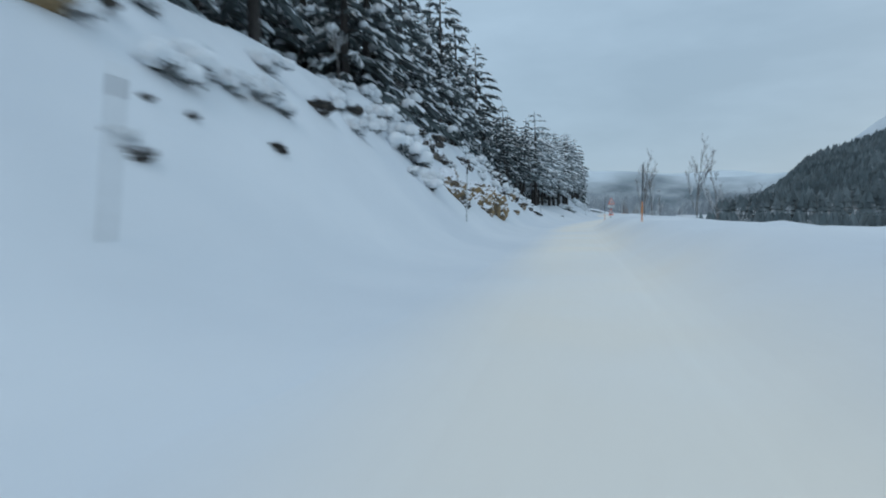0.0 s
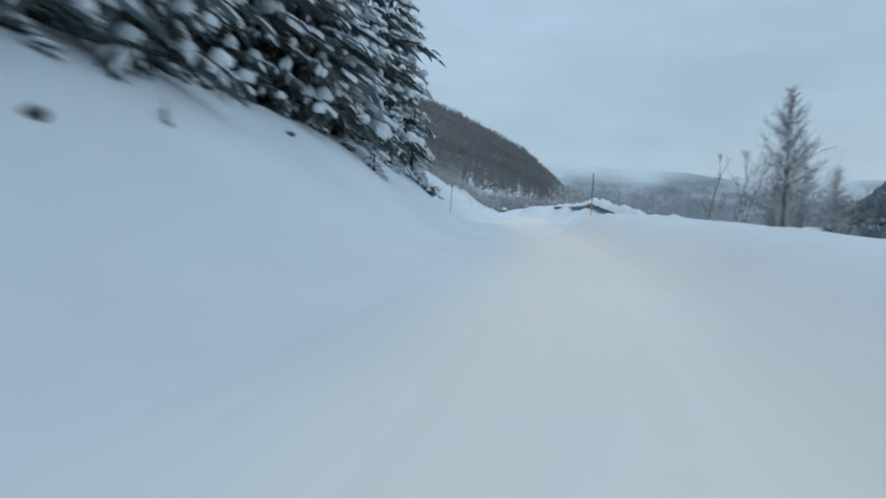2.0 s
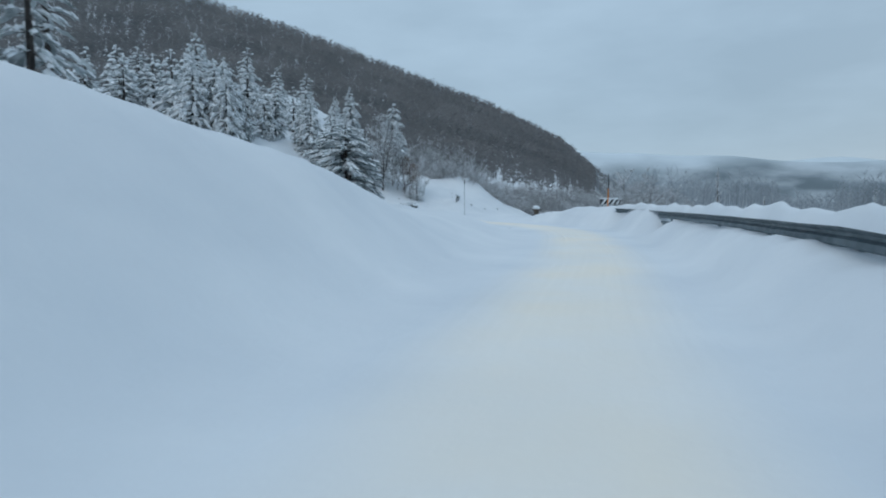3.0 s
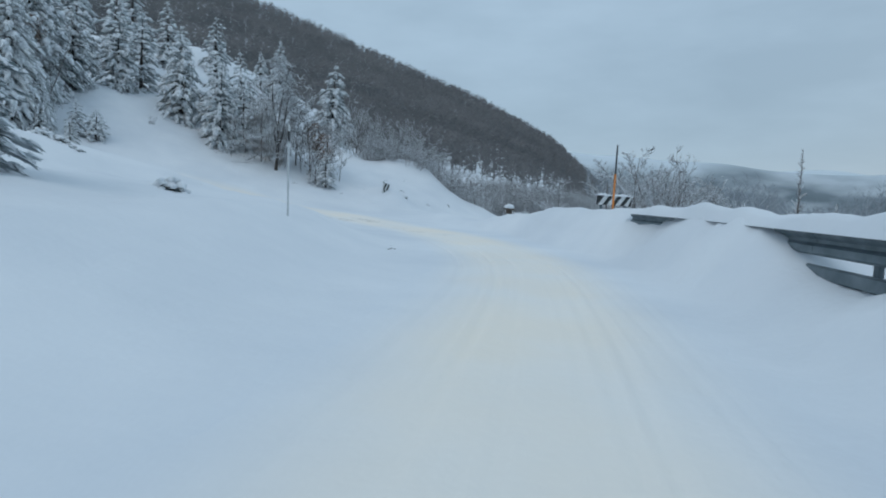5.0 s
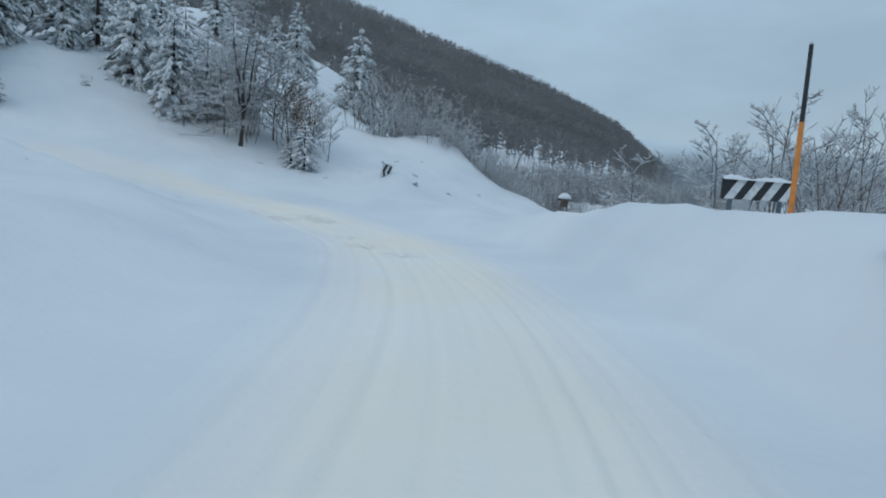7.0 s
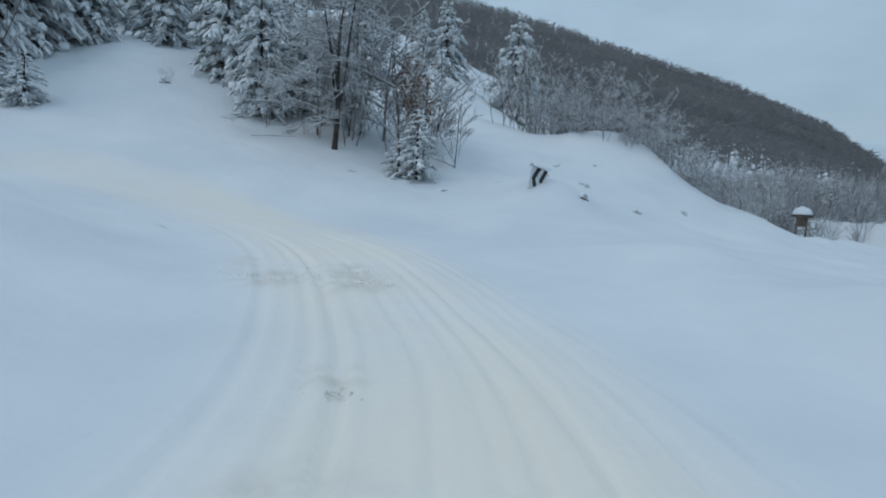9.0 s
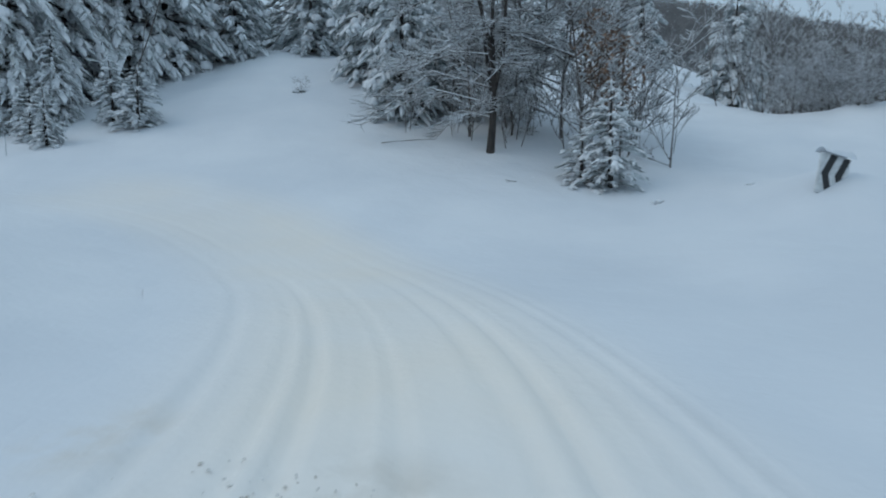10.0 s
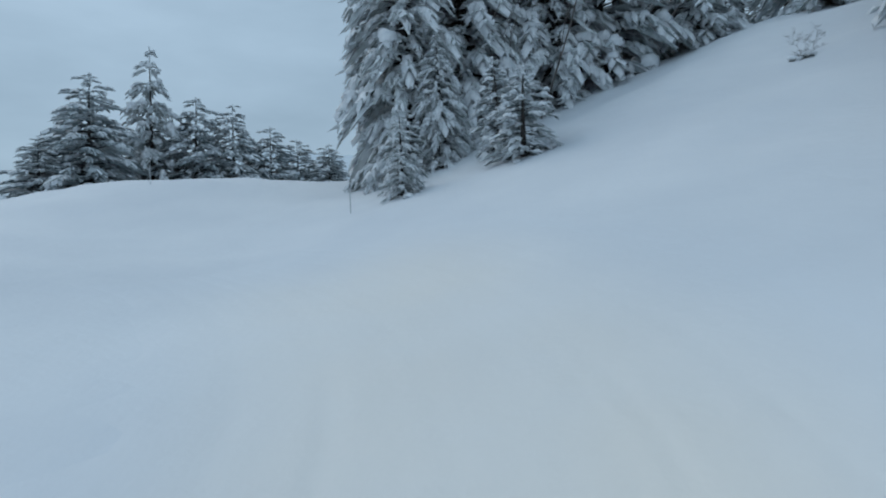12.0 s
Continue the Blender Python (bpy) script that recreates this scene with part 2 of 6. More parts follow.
WHITE_PAINT = painted("white_paint", (0.72, 0.74, 0.74))
BLACK_PAINT = painted("black_paint", (0.02, 0.021, 0.024))
# red raised in brightness towards orange, standing in for headlight glow on the sign
RED_PAINT = painted("red_reflective_paint", (0.82, 0.11, 0.03))
ORANGE_PAINT = painted("orange_paint", (0.72, 0.25, 0.05))
GREY_PAINT = painted("grey_paint", (0.55, 0.58, 0.60))
WOOD, t, b = material("weathered_wood", 0.85)
c, v = noise_mix(t, (0.06, 0.05, 0.04), (0.17, 0.13, 0.10), 6.0, 0.35, 0.65, stretch=(1, 1, 0.15))
t.links.new(c, b.inputs["Base Color"])
DIRT, t, b = material("grit_on_snow", 0.9)
c, v = noise_mix(t, (0.42, 0.37, 0.30), (0.74, 0.73, 0.71), 7.0, 0.33, 0.6, 6)
t.links.new(c, b.inputs["Base Color"])
add_bump(t, b, v, 20.0, 0.5, 0.02)


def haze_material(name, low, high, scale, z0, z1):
    """Woods and snow streaks, with haze and low cloud painted into the colour, paler upwards."""
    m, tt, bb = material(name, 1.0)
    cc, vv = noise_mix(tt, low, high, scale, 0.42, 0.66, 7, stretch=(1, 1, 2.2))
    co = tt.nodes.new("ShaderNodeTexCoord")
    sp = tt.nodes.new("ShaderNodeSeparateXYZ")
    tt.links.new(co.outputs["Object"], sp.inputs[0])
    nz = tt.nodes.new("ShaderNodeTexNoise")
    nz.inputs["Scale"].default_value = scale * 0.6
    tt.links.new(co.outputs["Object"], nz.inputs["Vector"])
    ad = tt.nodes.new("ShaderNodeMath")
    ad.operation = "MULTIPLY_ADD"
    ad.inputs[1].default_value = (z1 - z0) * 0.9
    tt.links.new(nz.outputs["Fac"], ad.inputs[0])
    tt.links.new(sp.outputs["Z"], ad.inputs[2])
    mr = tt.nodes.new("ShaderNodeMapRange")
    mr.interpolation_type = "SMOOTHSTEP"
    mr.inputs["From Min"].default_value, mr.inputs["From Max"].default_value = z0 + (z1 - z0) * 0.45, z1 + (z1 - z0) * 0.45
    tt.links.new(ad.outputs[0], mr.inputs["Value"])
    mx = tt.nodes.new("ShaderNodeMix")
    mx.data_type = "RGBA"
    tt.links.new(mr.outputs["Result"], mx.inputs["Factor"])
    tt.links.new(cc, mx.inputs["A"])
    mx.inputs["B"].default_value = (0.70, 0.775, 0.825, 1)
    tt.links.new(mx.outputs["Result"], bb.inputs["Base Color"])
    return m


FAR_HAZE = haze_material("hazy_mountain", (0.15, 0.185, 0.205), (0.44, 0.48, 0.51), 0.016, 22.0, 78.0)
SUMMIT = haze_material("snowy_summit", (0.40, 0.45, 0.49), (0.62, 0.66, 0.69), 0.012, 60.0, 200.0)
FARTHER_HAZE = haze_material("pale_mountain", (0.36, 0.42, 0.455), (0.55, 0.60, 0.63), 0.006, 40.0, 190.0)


# ---- mesh helpers ----
def mesh_from(name, verts, faces, mats, index=None, smooth=True):
    me = bpy.data.meshes.new(name)
    me.from_pydata(verts, [], faces)
    for m in mats:
        me.materials.append(m)
    if index is not None:
        me.polygons.foreach_set("material_index", index)
    if smooth:
        me.polygons.foreach_set("use_smooth", [True] * len(me.polygons))
    me.update()
    return me


def part(name, data, mat, parent, label="", kind=""):
    """One mesh object under a thing or a part, from a mesh or a bmesh."""
    if isinstance(data, bmesh.types.BMesh):
        me = bpy.data.meshes.new(name)
        data.to_mesh(me)
        data.free()
        data = me
    if mat is not None:
        data.materials.clear()
        data.materials.append(mat)
    ob = new(name, data)
    ob.parent = parent
    return tagged(ob, label, kind=kind)


def thing(name, m, label, category, group="", kind=""):
    ob = new(name)
    ob.matrix_world = m
    return tagged(ob, label, category, group, kind)


def box(bm, cx, cy, cz, sx, sy, sz, bevel=0.0):
    r = bmesh.ops.create_cube(bm, size=1.0, matrix=Matrix.Translation((cx, cy, cz)) @ Matrix.Diagonal((sx, sy, sz, 1)))
    if bevel:
        edges = {e for vv in r["verts"] for e in vv.link_edges}
        bmesh.ops.bevel(bm, geom=list(edges), offset=bevel, segments=2, affect="EDGES")


def tube(verts, faces, points, radii, sides=6, cap=True):
    """A tapered limb along points, into lists of verts and faces."""
    first = len(verts)
    pts = [Vector(p) for p in points]
    for i, p in enumerate(pts):
        d = (pts[min(i + 1, len(pts) - 1)] - pts[max(i - 1, 0)]).normalized()
        a = d.cross(Vector((0.31, 0.17, 0.93)) if abs(d.z) < 0.9 else Vector((1, 0, 0))).normalized()
        e = d.cross(a)
        for k in range(sides):
            an = 2 * math.pi * k / sides
            verts.append(p + (a * math.cos(an) + e * math.sin(an)) * radii[i])
    for i in range(len(pts) - 1):
        for k in range(sides):
            k2 = (k + 1) % sides
            faces.append((first + i * sides + k, first + i * sides + k2, first + (i + 1) * sides + k2, first + (i + 1) * sides + k))
    if cap:
        faces.append(tuple(first + (len(pts) - 1) * sides + k for k in range(sides)))


# ---- the lie of the land ----
LINE = ((-75, -44.4), (-60, -18.2), (-45.2, 7.6), (-39.6, 17.5), (-34, 27.2), (-27.7, 36.6), (-21.1, 45.9), (-14.6, 55.1),
        (-8.5, 64.4), (-4.9, 70.6), (-1.8, 77.4), (0.5, 83.9), (2.7, 90.7), (5.4, 97.2), (8.4, 103.8), (10.7, 109.9), (12.1, 114.4),
        (12.6, 118), (12.5, 121.8), (11.8, 125.6), (9.8, 129.6), (7.5, 132.0), (4.9, 133.2), (3.2, 133.5), (1.6, 133.3), (0.1, 132.7),
        (-1.4, 131.6), (-2.7, 130.0), (-4.0, 127.6), (-6.5, 122))


def smooth_line(points, step=0.5):
    p = np.array(points, float)
    out = []
    for i in range(len(p) - 1):
        a, b1, c1, d1 = p[max(i - 1, 0)], p[i], p[i + 1], p[min(i + 2, len(p) - 1)]
        n = max(2, int(np.linalg.norm(c1 - b1) / step))
        for k in range(n):
            u = k / n
            out.append(0.5 * (2 * b1 + (c1 - a) * u + (2 * a - 5 * b1 + 4 * c1 - d1) * u * u + (3 * b1 - a - 3 * c1 + d1) * u**3))
    out.append(p[-1])
    return np.array(out)


CENTRE = smooth_line(LINE)
C_SEG = np.diff(CENTRE, axis=0)
C_LEN = np.linalg.norm(C_SEG, axis=1)
C_S = np.r_[0, np.cumsum(C_LEN)]
C_S -= C_S[np.argmin(np.hypot(CENTRE[:, 0] + 45.2, CENTRE[:, 1] - 7.6))]


def along(x, y):
    """Way along the road and distance from it (left is positive) for arrays of places."""
    x, y = np.ravel(x).astype(float), np.ravel(y).astype(float)
    s_out, d_out = np.empty(len(x)), np.empty(len(x))
    for i in range(0, len(x), 4000):
        px, py = x[i:i + 4000, None], y[i:i + 4000, None]
        rx, ry = px - CENTRE[None, :-1, 0], py - CENTRE[None, :-1, 1]
        u = np.clip((rx * C_SEG[:, 0] + ry * C_SEG[:, 1]) / C_LEN**2, 0, 1)
        ex, ey = rx - u * C_SEG[:, 0], ry - u * C_SEG[:, 1]
        q = ex * ex + ey * ey
        j = np.argmin(q, 1)
        r = np.arange(len(j))
        side = C_SEG[j, 0] * ey[r, j] - C_SEG[j, 1] * ex[r, j]
        s_out[i:i + 4000] = C_S[j] + u[r, j] * C_LEN[j]
        d_out[i:i + 4000] = np.where(side >= 0, 1, -1) * np.sqrt(q[r, j])
    return s_out, d_out


def beside(s, d):
    """The place at s metres along the road and d metres to its left."""
    j = int(np.clip(np.searchsorted(C_S, s) - 1, 0, len(C_SEG) - 1))
    u = C_SEG[j] / C_LEN[j]
    p = CENTRE[j] + u * (s - C_S[j])
    return float(p[0] - u[1] * d), float(p[1] + u[0] * d)


def heading(s):
    j = int(np.clip(np.searchsorted(C_S, s) - 1, 0, len(C_SEG) - 1))
    return math.degrees(math.atan2(-C_SEG[j][0], C_SEG[j][1]))


def ease(u):
    u = np.clip(u, 0, 1)
    return u * u * (3 - 2 * u)


def smax(a, b1, k):
    h = np.clip(0.5 + 0.5 * (a - b1) / k, 0, 1)
    return b1 * (1 - h) + a * h + k * h * (1 - h)


def lumps(x, y, size, seed):
    rng = np.random.RandomState(seed)
    out = 0
    for _ in range(7):
        an, ph, f = rng.uniform(0, 6.28), rng.uniform(0, 6.28), rng.uniform(0.6, 1.7) / size
        out = out + np.sin((x * math.cos(an) + y * math.sin(an)) * f * 6.28 + ph)
    return out / 4.0


RIDGE_AZ = (-60, -45, -33, -27, -25.6, -24.4, -22.7, -20.5, -17.8, -13.4, -8.3, -5.2, 0.1, 6.2, 13, 25, 40, 60, 90)
RIDGE_EL = (0, 0, 0.0, 0.4, 1.2, 2.4, 4.0, 5.9, 7.3, 9.4, 11.2, 12.3, 14.1, 15.9, 17.2, 17, 12, 6, 3)
EAST_AZ = (-90, -75, -66, -60, -56.8, -55.1, -53.3, -51.7, -50.2, -48.6, -46.5, -45, -43.5)
EAST_EL = (3, 7, 9.8, 9.2, 8.3, 7.4, 6.8, 6.4, 5.6, 3.7, 1.5, 0.3, -0.5)
RIDGE_FAR, EAST_FAR = 700.0, 420.0


ROAD_DIP = 0.07


def road_left(s):
    return np.interp(s, (88, 97, 140), (1.0, 1.6, 1.8))


def road_right(s):
    return np.interp(s, (84, 94, 120, 130), (-1.32, -1.45, -1.7, -1.8))


def land(x, y, rough=True):
    """Height of the snow at arrays of places."""
    shape = np.shape(x)
    x, y = np.ravel(x).astype(float), np.ravel(y).astype(float)
    s, d = along(x, y)
    z = np.interp(s, (135, 142, 170), (0, 0.40, 4.0))
    # left bank: foot, crest and what lies behind it
    foot = np.interp(s, (0, 88, 96, 112), (1.75, 1.75, 2.3, 2.8))
    crest = np.interp(s, (0, 26, 34, 50, 58, 86, 96, 108), (4.2, 4.0, 4.4, 4.2, 4.2, 4.2, 5.0, 5.2))
    high = np.interp(s, (-20, 8, 22, 29, 36, 40, 43, 48, 54, 60, 74, 86, 93, 98, 101, 104, 106, 107.5, 110, 112, 116), (2.4, 2.5, 2.5, 1.5, 0.85, 0.75, 0.85, 1.0, 1.6, 1.8, 1.55, 1.55, 2.1, 2.35, 2.35, 2.1, 1.9, 1.72, 1.25, 0.88, 0.7))
    u = np.clip((d - foot) / (crest - foot), 0, 1)
    bank = high * (0.55 * u + 0.45 * ease(u)) + np.clip(d - crest, 0, 60) * np.interp(s, (30, 60, 92, 98, 112), (0.16, 0.16, 0.16, 0.05, 0.05))
    verge = 0.25 * ease((d - foot + 0.75) / 1.4) * np.interp(s, (90, 100), (1, 0.6))
    # inside the bend the banks of both arms meet in one slope
    inside = 1.25 + 0.05 * np.clip(d - 8, 0, 60)
    mix = ease((d - np.interp(s, (140, 150), (5, 2.8))) / np.interp(s, (140, 150), (6, 5))) * np.interp(s, (100, 113), (0, 1))
    z = np.where(d > 0, z * (1 - mix) + (bank + verge) * (1 - mix) + inside * mix, z)
    # right berm, then the drop to the valley
    edge = np.interp(s, (0, 89, 94, 120, 130, 138), (-0.42, -0.42, -1.7, -2.0, -2.6, -3.2))
    top = np.interp(s, (0, 82, 86, 88.6, 90, 92, 96, 98, 103, 107, 112, 116.8, 117.7, 118.7, 120.4, 123.2, 124.0, 124.8, 125.5, 131, 136), (0.40, 0.42, 0.50, 0.50, 0.36, 0.36, 0.46, 0.54, 0.72, 0.78, 0.72, 0.72, 0.46, 0.44, 1.16, 1.2, 0.93, 0.95, 1.16, 0.95, 0.2))
    e = edge - d
    berm = top * ease(e / np.interp(s, (86, 94), (0.95, 0.9))) - np.clip(e - 2.2, 0, 60) * np.interp(s, (100, 132, 137, 141, 145), (0.22, 0.22, 0.12, 0.05, 0.0))
    z = z + np.where(d < 0, berm, 0)
    # hillside on the outside of the bend
    up = 0.32 * (np.minimum(y, 146) - 133.5) + 0.13 * np.maximum(y - 146, 0)
    fall = np.interp(y, (146, 165), (0.2, 0.62)) * (8 - np.clip(x, np.interp(y, (146, 165), (-7, -4)), 12)) - np.interp(y, (138, 155), (0.3, 0.5)) * np.clip(x - 12.5, 0, 200)
    hill = np.minimum(up + fall, 24) - 45 * ease((y - 166) / 50) * ease((x - 9) / 18)
    hill = np.where(y > 128, hill, -30)
    z = np.where(y > 128, smax(z, hill, 0.5), z)
    z = z + 1.1 * np.exp(-((x + 8) ** 2 + (y - 130.6) ** 2) / 14)
    z = z - 0.42 * np.exp(-(((x + 6.5) / 3) ** 2) - ((y - 134) / 2.2) ** 2)
    z = z + 0.8 * np.exp(-(((x + 4) / 4.5) ** 2) - ((y - 143.5) / 4.5) ** 2)
    z = z + 0.75 * np.exp(-((x - 11.9) ** 2 + (y - 138.2) ** 2) / 1.6)
    z = z + 1.25 * np.exp(-(((x - 14.7) / 2.0) ** 2) - ((y - 148) / 2.8) ** 2)
    # wooded ridge ahead and the mountain across the valley
    az = np.degrees(np.arctan2(-(x - 8), y - 105))
    r = np.hypot(x - 8, y - 105)
    el = np.interp(az, RIDGE_AZ, RIDGE_EL)
    ridge = np.tan(np.radians(el)) * RIDGE_FAR + 1.2 - 7.5 * ease(el / 2.0)
    u2 = np.clip((r - 60) / (RIDGE_FAR - 60), 0, 1)
    rise = ridge * (0.25 * u2 + 0.75 * u2**1.35)
    rise = rise * np.where(r > RIDGE_FAR, np.clip(1 - (r - RIDGE_FAR) / 900, 0.2, 1), 1)
    z = np.where((r > 60) & (az > -40) & (az < 90), smax(z, rise, 1.5), z)
    az2 = np.degrees(np.arctan2(-(x + 15), y - 55))
    r2 = np.hypot(x + 15, y - 55)
    el2 = np.interp(az2, EAST_AZ, EAST_EL)
    east = np.tan(np.radians(el2)) * EAST_FAR - 8 * ease(el2 / 2)
    u3 = np.clip((r2 - 170) / (EAST_FAR - 170), 0, 1)
    rise2 = east * u3
    rise2 = rise2 * np.where(r2 > EAST_FAR, np.clip(1 - (r2 - EAST_FAR) / 600, 0.2, 1), 1)
    z = np.where((r2 > 170) & (az2 < -40) & (az2 > -110), smax(z, rise2, 1.5), z)
    z = np.maximum(z, -6.0)
    if rough:
        off = ease((np.where(d > 0, d - foot, -d + edge)) / 1.2)
        z = z + off * (0.07 * lumps(x, y, 3.1, 4) + 0.03 * lumps(x, y, 1.1, 5)) * np.interp(s, (88, 100), (0.7, 1.2))
    # the packed road lies on top of this sheet
    z = z - ROAD_DIP * ease((np.minimum(road_left(s) - d, d - road_right(s)) - 0.2) / 0.5)
    return z.reshape(shape)


def land_at(x, y):
    return float(land(np.array([x]), np.array([y]))[0])


def axis_steps(lo, hi, fine, reach, grow=1.07):
    mid = list(np.arange(lo, hi + 1e-6, fine))
    left, right, w, a, b1 = [], [], fine, lo, hi
    while b1 < hi + reach:
        w *= grow
        a, b1 = a - w, b1 + w
        left.append(a)
        right.append(b1)
    return np.array(left[::-1] + mid + right)


def build_ground():
    xs, ys = axis_steps(-56, 30, 0.5, 3500, 1.08), axis_steps(-4, 172, 0.5, 3500, 1.08)
    gx, gy = np.meshgrid(xs, ys)
    gz = land(gx, gy)
    n, m = len(xs), len(ys)
    verts = np.stack([gx.ravel(), gy.ravel(), gz.ravel()], 1)
    i, j = np.meshgrid(np.arange(n - 1), np.arange(m - 1))
    a = (j * n + i).ravel()
    faces = np.stack([a, a + 1, a + n + 1, a + n], 1)
    me = mesh_from("ground", verts.tolist(), faces.tolist(), [SNOW])
    tagged(new("ground", me), "deep smooth snow covering verges, banks and slopes", "snow ground", kind="structure")


build_ground()


def build_road():
    """Packed snow between the banks, with the wheel tracks pressed into it."""
    rng = np.random.RandomState(3)
    ss = np.arange(-20, 150, 0.4)
    verts, faces = [], []
    across = np.linspace(0, 1, 81)
    ruts = [(-0.66, 0.05, 0.034), (-0.44, 0.045, 0.022), (0.12, 0.045, 0.020), (0.52, 0.055, 0.034), (0.72, 0.045, 0.020), (1.12, 0.06, 0.026), (-1.05, 0.04, 0.022), (-0.88, 0.03, 0.018), (-0.25, 0.035, 0.016), (-1.3, 0.03, 0.02), (0.33, 0.03, 0.014)]
    phase = [rng.uniform(0, 6.28) for _ in ruts]
    for k, s in enumerate(ss):
        j = int(np.clip(np.searchsorted(C_S, s) - 1, 0, len(C_SEG) - 1))
        u = C_SEG[j] / C_LEN[j]
        p = CENTRE[j] + u * (s - C_S[j])
        wide = np.interp(s, (88, 97), (0.62, 1.0))
        lo, hi = float(road_right(s)), float(road_left(s))
        deep = np.interp(s, (80, 112, 122, 138, 142), (0.16, 0.35, 0.9, 0.9, 0.2))
        for w in across:
            d = lo + (hi - lo) * w
            dd = d / wide
            z = 0.005
            for (c0, w0, h0), ph in zip(ruts, phase):
                cc = c0 + 0.06 * math.sin(s * 0.21 + ph) + 0.03 * math.sin(s * 0.57 + 2 * ph)
                q = (dd - cc) / w0
                z += deep * h0 * (-math.exp(-q * q) + 0.45 * math.exp(-(abs(q) - 1.7) ** 2 * 2))
            z += 0.004 * math.sin(s * 1.7 + d * 3) * (1 - abs(2 * w - 1)) - 0.010 * max(0, (abs(w - 0.5) - 0.36) / 0.14)
            verts.append((p[0] - u[1] * d, p[1] + u[0] * d, z))
    v = np.array(verts)
    s, d = along(v[:, 0], v[:, 1])
    v[:, 2] += land(v[:, 0], v[:, 1]) + ROAD_DIP * ease((np.minimum(road_left(s) - d, d - road_right(s)) - 0.2) / 0.5)
    verts = v.tolist()
    n = len(across)
    for k in range(len(ss) - 1):
        for i in range(n - 1):
            a = k * n + i
            faces.append((a, a + n, a + n + 1, a + 1))
    me = mesh_from("road", verts, [f[::-1] for f in faces], [ROAD_SNOW])
    # painted headlight glow: strongest mid-road, fading towards the verges and past the bend
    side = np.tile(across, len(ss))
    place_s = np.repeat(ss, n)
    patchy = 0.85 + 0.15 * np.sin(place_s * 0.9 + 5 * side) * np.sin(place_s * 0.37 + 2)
    wear_and_glow = ease(np.minimum(side, 1 - side) / 0.38) ** 1.1 * np.interp(place_s, (118, 138, 147, 149), (1.0, 0.95, 0.6, 0.0)) * patchy
    me.attributes.new("wear_and_glow", "FLOAT", "POINT").data.foreach_set("value", wear_and_glow.astype(np.float32))
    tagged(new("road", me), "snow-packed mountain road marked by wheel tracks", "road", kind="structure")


build_road()


# ---- plants ----
def snow_pad(verts, faces, spine, widths, rise, rng, lanes=5):
    """A lumpy pad of snow lying along a branch."""
    first = len(verts)
    n = len(spine)
    for i, p in enumerate(spine):
        d = (spine[min(i + 1, n - 1)] - spine[max(i - 1, 0)])
        side = Vector((-d.y, d.x, 0))
        side = side.normalized() if side.length > 1e-6 else Vector((1, 0, 0))
        for k in range(lanes):
            u = (k / (lanes - 1)) * 2 - 1
            w = widths[i] * u * (1 + rng.uniform(-0.25, 0.25))
            dome = rise * (1 - u * u) * (0.75 + rng.uniform(0, 0.5)) * (0.4 + 0.6 * math.sin(math.pi * (i + 0.6) / n))
            verts.append(p + side * w + Vector((0, 0, dome - abs(u) ** 2 * widths[i] * 0.35 + 0.01)))
    for i in range(n - 1):
        for k in range(lanes - 1):
            a = first + i * lanes + k
            faces.append((a, a + lanes, a + lanes + 1, a + 1))


def needle_spray(verts, faces, spine, reach, rng, count, hang=0.35, snow_v=None, snow_f=None, white=0.5):
    """Twigs with needles on both sides of a branch, narrow and hanging a little, some of them topped with snow."""
    n = len(spine)
    for k in range(count):
        u = (k + rng.uniform(0.2, 0.8)) / count
        i = min(int(u * (n - 1)), n - 2)
        f = u * (n - 1) - i
        p = spine[i].lerp(spine[i + 1], f)
        d = (spine[i + 1] - spine[i]).normalized()
        side = Vector((-d.y, d.x, 0))
        side = side.normalized() if side.length > 1e-6 else Vector((1, 0, 0))
        sg = 1 if k % 2 else -1
        ln = reach * (1.15 - 0.7 * u) * rng.uniform(0.65, 1.3)
        way = (side * sg * rng.uniform(0.6, 1.0) + d * rng.uniform(0.3, 0.9) - Vector((0, 0, rng.uniform(0.0, hang * 2)))).normalized()
        across = way.cross(Vector((0, 0, 1))).normalized()
        across = (across + Vector((0, 0, rng.uniform(-0.6, 0.6)))).normalized() * ln * rng.uniform(0.09, 0.16)
        q = len(verts)
        mid = p + way * ln * 0.5 - Vector((0, 0, ln * 0.04))
        end = p + way * ln - Vector((0, 0, ln * 0.18))
        verts.extend((p, mid + across, end, mid - across, mid - Vector((0, 0, ln * 0.26))))
        faces.extend(((q, q + 1, q + 2, q + 3), (q, q + 4, q + 2)))
        if snow_v is not None and rng.random() < white:
            up = Vector((0, 0, ln * rng.uniform(0.03, 0.09)))
            q = len(snow_v)
            a1 = rng.uniform(0.1, 0.35)
            near, tip = p.lerp(mid, a1), mid.lerp(end, rng.uniform(0.5, 1.0))
            snow_v.extend((near + up, mid + across * rng.uniform(0.7, 1.1), tip + up * 1.3, mid - across * rng.uniform(0.7, 1.1)))
            snow_f.extend(((q, q + 1, q + 2), (q, q + 2, q + 3)))


